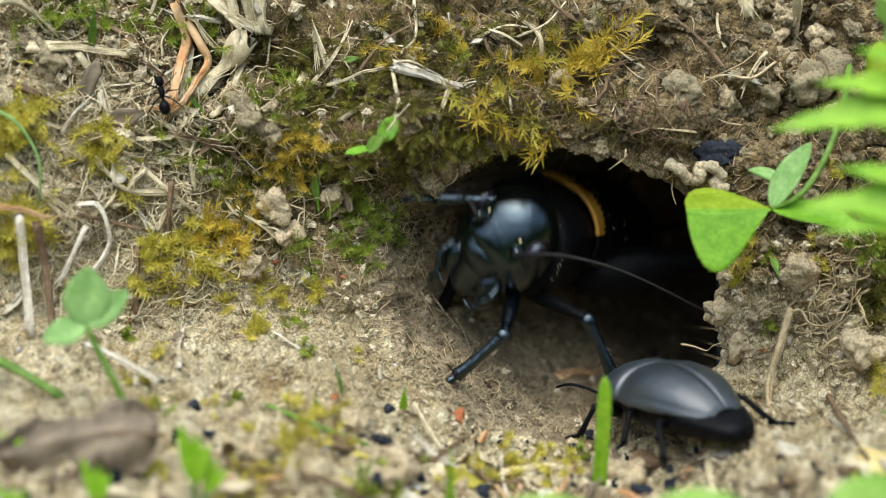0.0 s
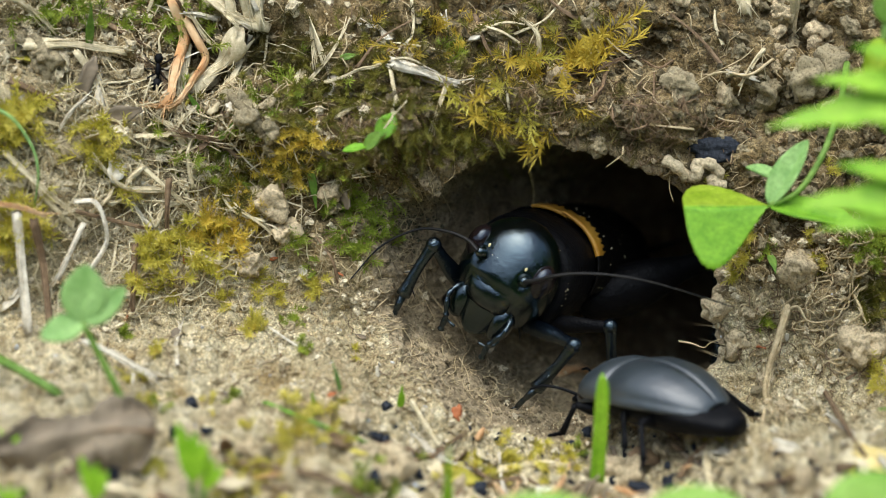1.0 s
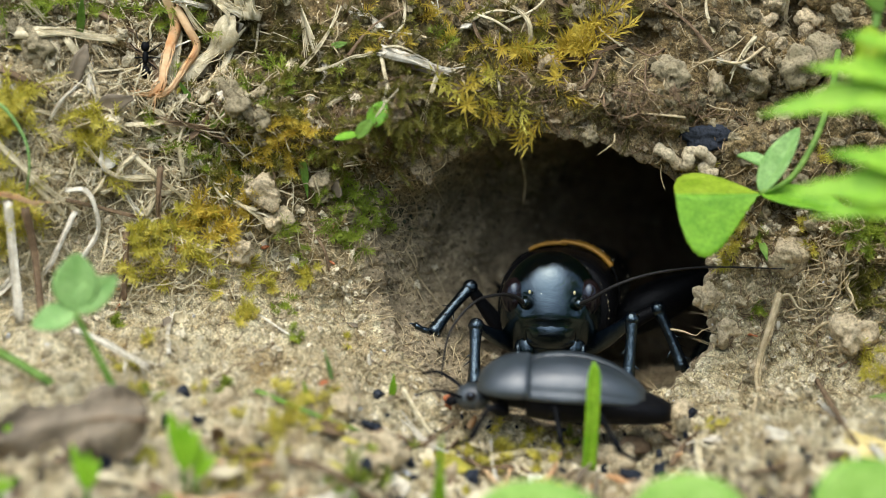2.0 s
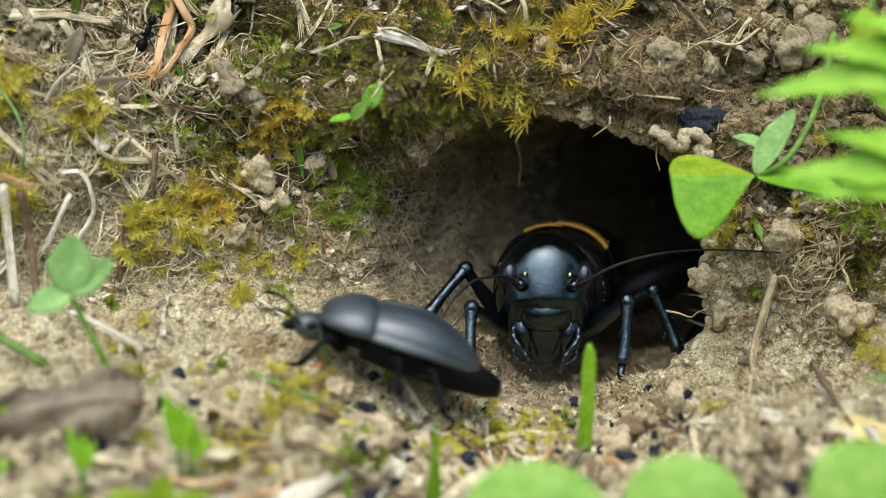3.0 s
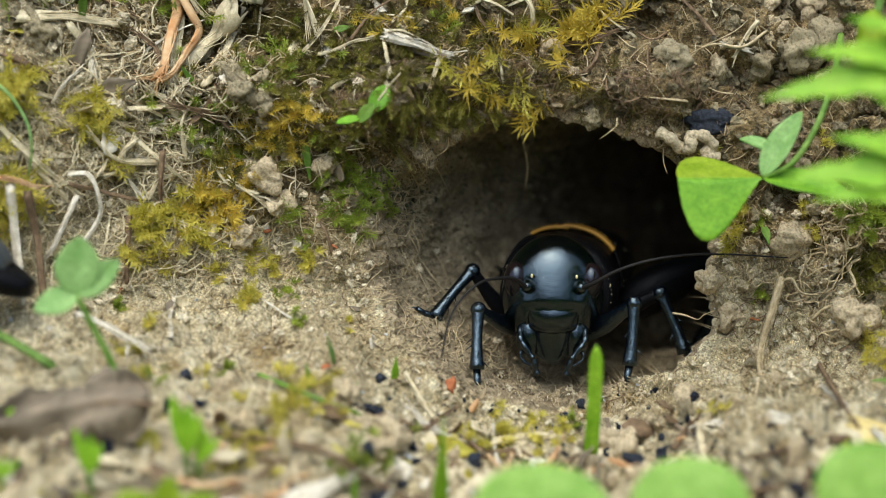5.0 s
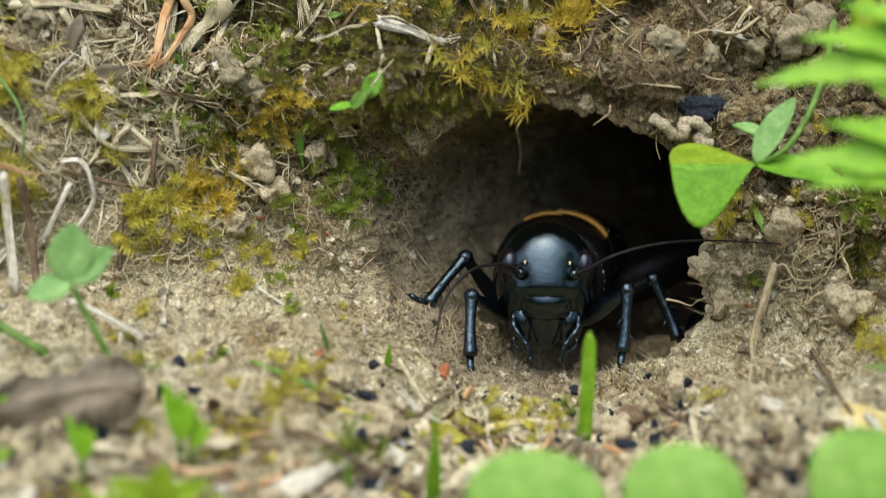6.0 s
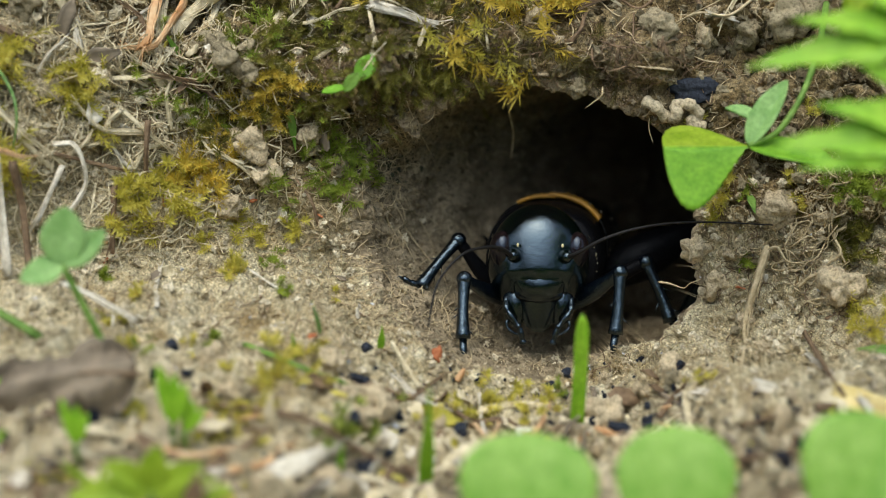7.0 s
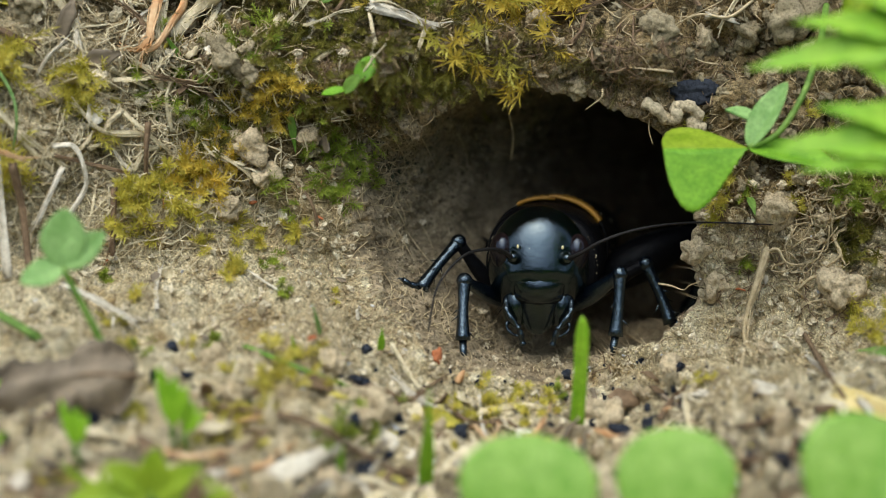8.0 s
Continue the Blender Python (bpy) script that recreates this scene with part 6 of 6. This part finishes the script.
grass_blade((-5.22, -13.94, 18.00), (-4.76, -11.94, 20.00), 0.25)
grass_blade((-21.90, 14.02, surf(-21.90, 14.02)[0].z + 0.3), (-21.42, 16.10, surf(-21.90, 14.02)[0].z + 2.5), 0.25, STEM, "cut green shoot of grass")
grass_blade((-15.02, 9.36, surf(-15.02, 9.36)[0].z + 0.2), (-16.20, 11.50, surf(-15.57, 10.32)[0].z + 1.4), 0.2, STEM, "short green grass blade in moss")
grass_blade((-14.14, 8.34, surf(-14.14, 8.34)[0].z + 0.2), (-13.24, 9.23, surf(-13.69, 8.79)[0].z + 0.9), 0.18, STEM, "short green grass blade in moss")
grass_blade((-8.66, 6.50, surf(-8.66, 6.50)[0].z + 0.4), (-8.29, 4.09, surf(-8.29, 4.16)[0].z + 0.7), 0.24, STEM, "drooping green blade on the bank")
grass_blade((-6.88, 13.32, surf(-6.88, 13.32)[0].z + 0.4), (-5.75, 13.60, surf(-6.02, 13.53)[0].z + 0.9), 0.2, STEM, "tiny green leaf in moss")
grass_blade((19.25, 1.41, surf(19.25, 1.41)[0].z + 0.2), (19.49, 0.38, surf(19.25, 1.41)[0].z + 1.4), 0.25, STEM, "tiny green shoot in soil")
grass_blade((26.63, -7.59, surf(25.99, -7.60)[0].z + 1.5), (24.55, -7.52, surf(24.55, -7.52)[0].z + 1.4), 0.28, STEM, "short green blade on the soil face")
strip("creeping_stem", [(-10.75, -7.16, 0.5), (-7.42, -8.24, 1.1), (-5.50, -9.07, 1.0), (-3.46, -9.84, 0.5)], 0.2, STEM, "yellow-green creeping stem on the ground", "stem", 0.9)
strip("green_arc", [(-27.28, 10.09, 3.0), (-25.68, 9.28, 3.4), (-24.55, 7.61, 3.2), (-24.22, 5.96, 2.6), (-24.70, 4.14, 1.2)], 0.15, PALE_LEAF, "arched pale green grass stalk", "grass stalk", 0.8)

# seedling above the mouth
pair = anchor("seedling", tuple(surf(-4.85, 8.12, 0.2)[0]), "small seedling with two dark green leaves in moss", "seedling")
z0 = surf(-4.85, 8.28)[0].z
stem(pair, [(-4.58, 8.38, z0 + 0.2), (-4.69, 7.97, z0 + 1.4), (-4.86, 7.97, z0 + 1.5)], 0.09)
free_blade("seed_leaf", pair, (-4.52, 8.12, z0 + 1.4), (-3.43, 9.71, z0 + 1.2), (0.2, 0.3, 0.9), oval(0.62), CLOVER, "dark green oval leaf", fold=0.2, thick=0.08)
free_blade("seed_leaf", pair, (-5.24, 7.52, z0 + 1.5), (-4.33, 8.60, z0 + 1.9), (0.3, 0.5, 0.8), oval(0.4), STEM, fold=0.2, thick=0.08)
free_blade("seed_leaf", pair, (-5.05, 7.76, z0 + 1.5), (-6.55, 7.47, z0 + 1.4), (0.0, 0.8, 0.6), oval(0.4), CLOVER, fold=0.2, thick=0.08)

# young clover on the other side
g = surf(-17.2, -9.8)[0].z
young = anchor("young_clover", (-17.2, -9.8, g), "young three-leaved clover on a pale stem", "clover")
stem(young, [(-17.2, -9.8, g - 0.3), (-17.9, -7.6, 0.5 * (g + 15)), (-18.6, -5.9, 15.0), (-20.3, -2.5, 15.5)], 0.24)
j = Vector((-20.3, -2.45, 15.5))
free_blade("leaflet", young, j, (-20.1, 0.75, 15.8), (0.1, 0.1, 1), oval(1.3, 0.85), PALE_LEAF, "broad pale green leaflet", fold=0.15, thick=0.08, nl=18, nw=8)
free_blade("leaflet", young, j, (-22.5, -3.3, 16.4), (0, 0.4, 0.9), oval(0.85, 0.8), PALE_LEAF, fold=0.2, thick=0.08)
free_blade("leaflet", young, j, (-17.9, -0.55, 15.6), (0.2, 0.2, 0.9), oval(0.85, 0.8), PALE_LEAF, fold=0.2, thick=0.08)
strip("thick_stem", [(-27.64, -3.90, 4.0), (-24.91, -4.92, 3.4), (-22.20, -6.41, 1.4)], 0.36, STEM, "thick green grass stem", "stem", 0.9, taper=0.9)

# ground plants before the lens
def sprout(u, v, spread, tall, lean, material=FRESH, label="small bright green seedling on the ground"):
    p = surf(u, v)[0]
    top = p + Vector((0, tall * 0.35, tall * 0.2))
    s = anchor("ground_seedling", tuple(p), label, "seedling", "ground seedlings")
    stem(s, [p - Vector((0, 0, 0.3)), p.lerp(top, 0.6), top], 0.2)
    for sx, up, ln in ((-1, 1.0, 1.0), (1, 0.8, 0.85), (0.15, 1.2, 0.7)):
        d = Vector((sx * spread + lean, up * tall * 0.75, 0.3 * tall))
        free_blade("seed_leaf", s, top, top + d * ln, (-0.3 * sx, -0.2, 1), oval(0.1 * tall, 0.9), material, fold=0.25, curl=0.2, thick=0.08)
    return s


sprout(-13.67, -12.18, 0.75, 4.2, 0.15)
sprout(-13.09, -12.04, 0.5, 2.6, 0.9)
sprout(-18.62, -12.76, 0.7, 3.2, 0.1)
sprout(-16.86, -14.69, 1.8, 2.2, -0.3, CLOVER_LIGHT, "yellow-green seedling on the ground")
sprout(-23.07, -12.41, 0.9, 1.8, 0.2)
sprout(-23.75, -9.79, 0.6, 1.6, 0.0)

# yellow-green rosette close to the lens, and slim shoots
rosette = anchor("yellow_rosette", (-14.0, -15.0, 26.0), "blurred yellow-green leaf rosette before the bank", "leafy plant")
stem(rosette, [(-15.2, -19.5, 18.0), (-14.2, -17.0, 25.0), (-14.2, -13.6, 26.5)], 0.25)
for tip, wd in (((-18.2, -13.7, 28.0), 0.85), ((-16.4, -12.1, 27.5), 0.75), ((-13.9, -11.4, 27.5), 0.8), ((-11.7, -12.2, 28.0), 0.75), ((-10.2, -13.4, 28.0), 0.85)):
    free_blade("rosette_leaf", rosette, (-14.2, -13.7, 26.5), tip, (0.0, 0.3, 1), oval(wd, 0.9), CLOVER_LIGHT, fold=0.25, curl=0.3, thick=0.08)
for base, tip in (((-12.97, -13.97, 26.00), (-10.37, -12.94, 29.00)), ((-9.11, -14.77, 24.00), (-9.75, -11.59, 27.00))):
    grass_blade(base, tip, 0.2, STRAW, "blurred dry straw before the bank")

# round leaves near the lens
for x, y, w, hw, turn in ((4.6, -10.55, 29.0, 3.5, 0.3), (12.05, -10.2, 29.0, 3.05, -0.05), (21.9, -10.1, 29.0, 4.4, 1.6)):
    g = surf(x, -19)[0]
    plant = anchor("round_leaf", (x, -19, g.z), "soft light green rounded leaf on a short stalk", "leaf", "rounded leaves")
    stem(plant, [(x, -19, g.z - 0.5), (x, -17.6, 0.5 * (g.z + w)), (x, y - 6.6, w - 0.6)], 0.3)
    free_blade("leaf_face", plant, (x - turn, y - 7.0, w - 0.6), (x + turn, y, w + 0.4), (0.0, 0.25, 1), lambda s, hw=hw: hw * max(0.0, math.sin(math.pi * min(1, s ** 1.5))) ** 0.5, ROUND_LEAF, fold=0.12, curl=0.5, thick=0.1, nl=22, nw=12)

# scraps of leaves and stalks on the ground
rnd = random.Random(77)
for k in range(260):
    u, v = rnd.uniform(-25, 26), rnd.uniform(-16.5, -9.2)
    if k > 215:
        u, v = rnd.gauss(-16, 7), rnd.gauss(9, 5)
    if not outside(u, v, 1.22):
        continue
    p, n = surf(u, v)
    ln, wd = rnd.uniform(0.5, 2.6), rnd.uniform(0.12, 0.6)
    mat, text = rnd.choice(((STRAW, "small tan leaf scrap on the soil"), (WHITE_STRAW, "small bleached leaf scrap on the soil"), (STRAW, "small tan leaf scrap on the soil"), (BROWN_STRAW, "small brown leaf scrap on the soil"), (DEAD, "small grey-brown leaf scrap on the soil"), (MOSS_Y, "small yellow leaf scrap on the soil")))
    d = Vector((rnd.gauss(0, 1), rnd.gauss(0, 0.6), rnd.gauss(0, 0.5))) + n * rnd.uniform(-0.1, 0.6)
    b = Build()
    b.blade(p + n * 0.12, d, n + Vector((rnd.gauss(0, 0.4), rnd.gauss(0, 0.4), 0)), ln, lambda s: wd * (0.35 + math.sin(math.pi * min(1, s + 0.1)) ** 0.7) * (1 + 0.15 * math.sin(9 * s + k)), rnd.uniform(-0.3, 0.5), rnd.uniform(-0.6, 0.9), 0.07, 8, 4, 0.06, k)
    planted("leaf_scrap", b, mat, p, text, "leaf scrap", "leaf scraps")

# short twigs and stalks among them
for k in range(70):
    u, v = rnd.uniform(-25, 26), rnd.uniform(-16.5, -9.8)
    if not outside(u, v, 1.22):
        continue
    a, ln = rnd.gauss(0, 0.6), rnd.uniform(1.5, 5.5)
    du, dv = math.cos(a) * ln / 2, math.sin(a) * ln / 4
    mat, text = rnd.choice(((BROWN_STRAW, "short brown twig lying on the soil"), (BROWN_STRAW, "short brown twig lying on the soil"), (STRAW, "short tan stalk lying on the soil"), (DEAD, "short grey-brown stalk lying on the soil"), (ORANGE, "short rusty stalk lying on the soil")))
    strip("ground_twig", [(u - du, v - dv, rnd.uniform(0.2, 0.8)), (u + rnd.gauss(0, 0.3), v + rnd.gauss(0, 0.3), rnd.uniform(0.4, 1.1)), (u + du, v + dv, rnd.uniform(0.2, 1.2))], rnd.uniform(0.12, 0.32), mat, text, "twig", rnd.uniform(0.4, 0.9), group="ground twigs", ragged=0.2)

# flecks on the bare soil
for k in range(80):
    u, v = (rnd.uniform(-22, -3), rnd.uniform(-9, 3)) if k < 40 else (rnd.uniform(15, 24), rnd.uniform(-9, 7)) if k < 60 else (rnd.uniform(-10, 14), rnd.uniform(-14, -9.5))
    if not outside(u, v, 1.12):
        continue
    p, n = surf(u, v)
    mat, text = rnd.choice(((BROWN_STRAW, "tiny brown plant fleck on bare soil"), (SEED, "tiny rust-red plant fleck on bare soil"), (WHITE_STRAW, "tiny pale plant fleck on bare soil"), (ORANGE, "tiny orange-brown plant fleck on bare soil"), (DEAD, "tiny grey-brown plant fleck on bare soil")))
    b = Build()
    wd = rnd.uniform(0.05, 0.16)
    b.blade(p + n * 0.1, Vector((rnd.gauss(0, 1), rnd.gauss(0, 1), rnd.gauss(0, 0.3))), n + Vector((rnd.gauss(0, 0.5), rnd.gauss(0, 0.5), 0)), rnd.uniform(0.3, 0.9), lambda s: wd * (0.4 + math.sin(math.pi * min(1, s + 0.1)) ** 0.7), rnd.uniform(-0.3, 0.5), rnd.uniform(-0.6, 0.9), 0.05, 5, 2, 0.03, k)
    planted("plant_fleck", b, mat, p, text, "plant fleck", "plant flecks")

# curled dead leaf
b = Build()
g = surf(-20.21, -8.75)[0].z
b.blade((-15.95, -7.64, g + 2.4), (-1, -0.12, 0.25), (0.0, 0.45, 0.9), 8.8, lambda s: 2.6 * max(0.02, math.sin(math.pi * s ** 0.75)) ** 0.5 * (1 + 0.16 * math.sin(11 * s) + 0.1 * math.sin(27 * s) + 0.06 * math.sin(61 * s)), -0.6, 0.3, 0.12, 70, 24, 0.75, 1.3)
dead = anchor("dead_leaf", (-20.21, -8.75, g), "curled brown dead leaf on the ground", "dead leaf")
planted("leaf_blade", b, DEAD, (-20.21, -8.75, g + 1), parent=dead)
b = Build()
b.tube(spline([(-15.65, -8.27, g + 2.5), (-18.53, -8.15, g + 2.9), (-21.18, -8.51, g + 2.9)], 8), 0.13, 7)
planted("midrib", b, BROWN_STRAW, (-18.51, -8.21, g + 2), "darker brown midrib", parent=dead)


# unseen dark green ring, added to keep low skylight out of the burrow
b = Build()
rnd = random.Random(90)
n = 180
inner = []
for k in range(n):
    a = 2 * math.pi * k / n
    top = 900 + 200 * math.sin(5 * a) + rnd.uniform(-160, 160)
    inner.append([(2600 * math.cos(a), 2600 * math.sin(a), z) for z in (-60, top * 0.5, top)])
for k in range(n):
    q, r = inner[k], inner[(k + 1) % n]
    for i in range(2):
        i0 = len(b.v)
        b.v.extend([q[i], r[i], r[i + 1], q[i + 1]])
        b.f.append((i0, i0 + 1, i0 + 2, i0 + 3))
tagged(new("backdrop", b.mesh("backdrop", RING_GREEN)), "added unseen dark green ring that blocks low skylight", "hedge", kind="structure")

# ================= ant =================
def build_ant():
    ant = tagged(new("ant"), "small grey-black ant in the straw litter", "ant")
    part("gaster", ellipsoid(Build(), (0, 0.75, 0.35), (0.34, 0.45, 0.32), 18, 12), MATT, ant, "shiny grey-black abdomen")
    part("waist", ellipsoid(Build(), (0, 0.25, 0.3), (0.1, 0.12, 0.18), 10, 8), MATT, ant)
    part("thorax", ellipsoid(Build(), (0, -0.2, 0.35), (0.19, 0.42, 0.2), 14, 10), MATT, ant)
    head = part("head", ellipsoid(Build(), (0, -0.85, 0.38), (0.27, 0.3, 0.22), 16, 10), MATT, ant)
    for sx in (-1, 1):
        b = Build()
        b.tube([(0.1 * sx, -1.05, 0.4), (0.4 * sx, -1.3, 0.65), (0.55 * sx, -1.75, 0.4)], [0.035, 0.03, 0.035], 6)
        part("antenna", b, MATT, head)
        for k, y in enumerate((-0.45, -0.2, 0.05)):
            b = Build()
            d = (-0.6, 0.05, 0.75)[k]
            b.tube([(0.12 * sx, y, 0.3), (0.55 * sx, y + d * 0.4, 0.6), (0.95 * sx, y + d, 0.0), (1.1 * sx, y + d * 1.2, -0.03)], [0.045, 0.05, 0.03, 0.015], 6)
            part("leg", b, MATT, ant)
    return ant


ant = build_ant()


def ant_motion():
    rows = []
    for t, u, v, fu, fv in ((0.0, -17.56, 11.06, -0.2, 1.0), (0.3, -17.81, 11.78, -0.3, 1.0), (0.6, -18.06, 12.30, -0.2, 1.0), (0.9, -17.75, 12.37, 0.2, 1.0), (1.2, -18.06, 12.47, -0.3, 1.0),
                             (1.7, -18.09, 12.44, -0.1, 1.0), (2.8, -17.89, 12.51, 0.3, 1.0), (3.2, -17.23, 13.65, 0.5, 0.9), (3.6, -16.97, 14.87, 0.3, 1.0), (4.6, -16.81, 17.40, 0.1, 1.0), (5.6, -17.32, 21.07, 0.0, 1.0), (8.0, -17.34, 21.44, 0.0, 1.0)):
        p, n = surf(u, v)
        rows.append((t, body_pose(p + Vector((0, 0, 1.2)), (fu, fv, 0.1), (0, 0.45, 0.9))))
    walk(ant, rows)


def motions():
    ant_motion()
    cricket_motion()
    beetle_motion()


motions()
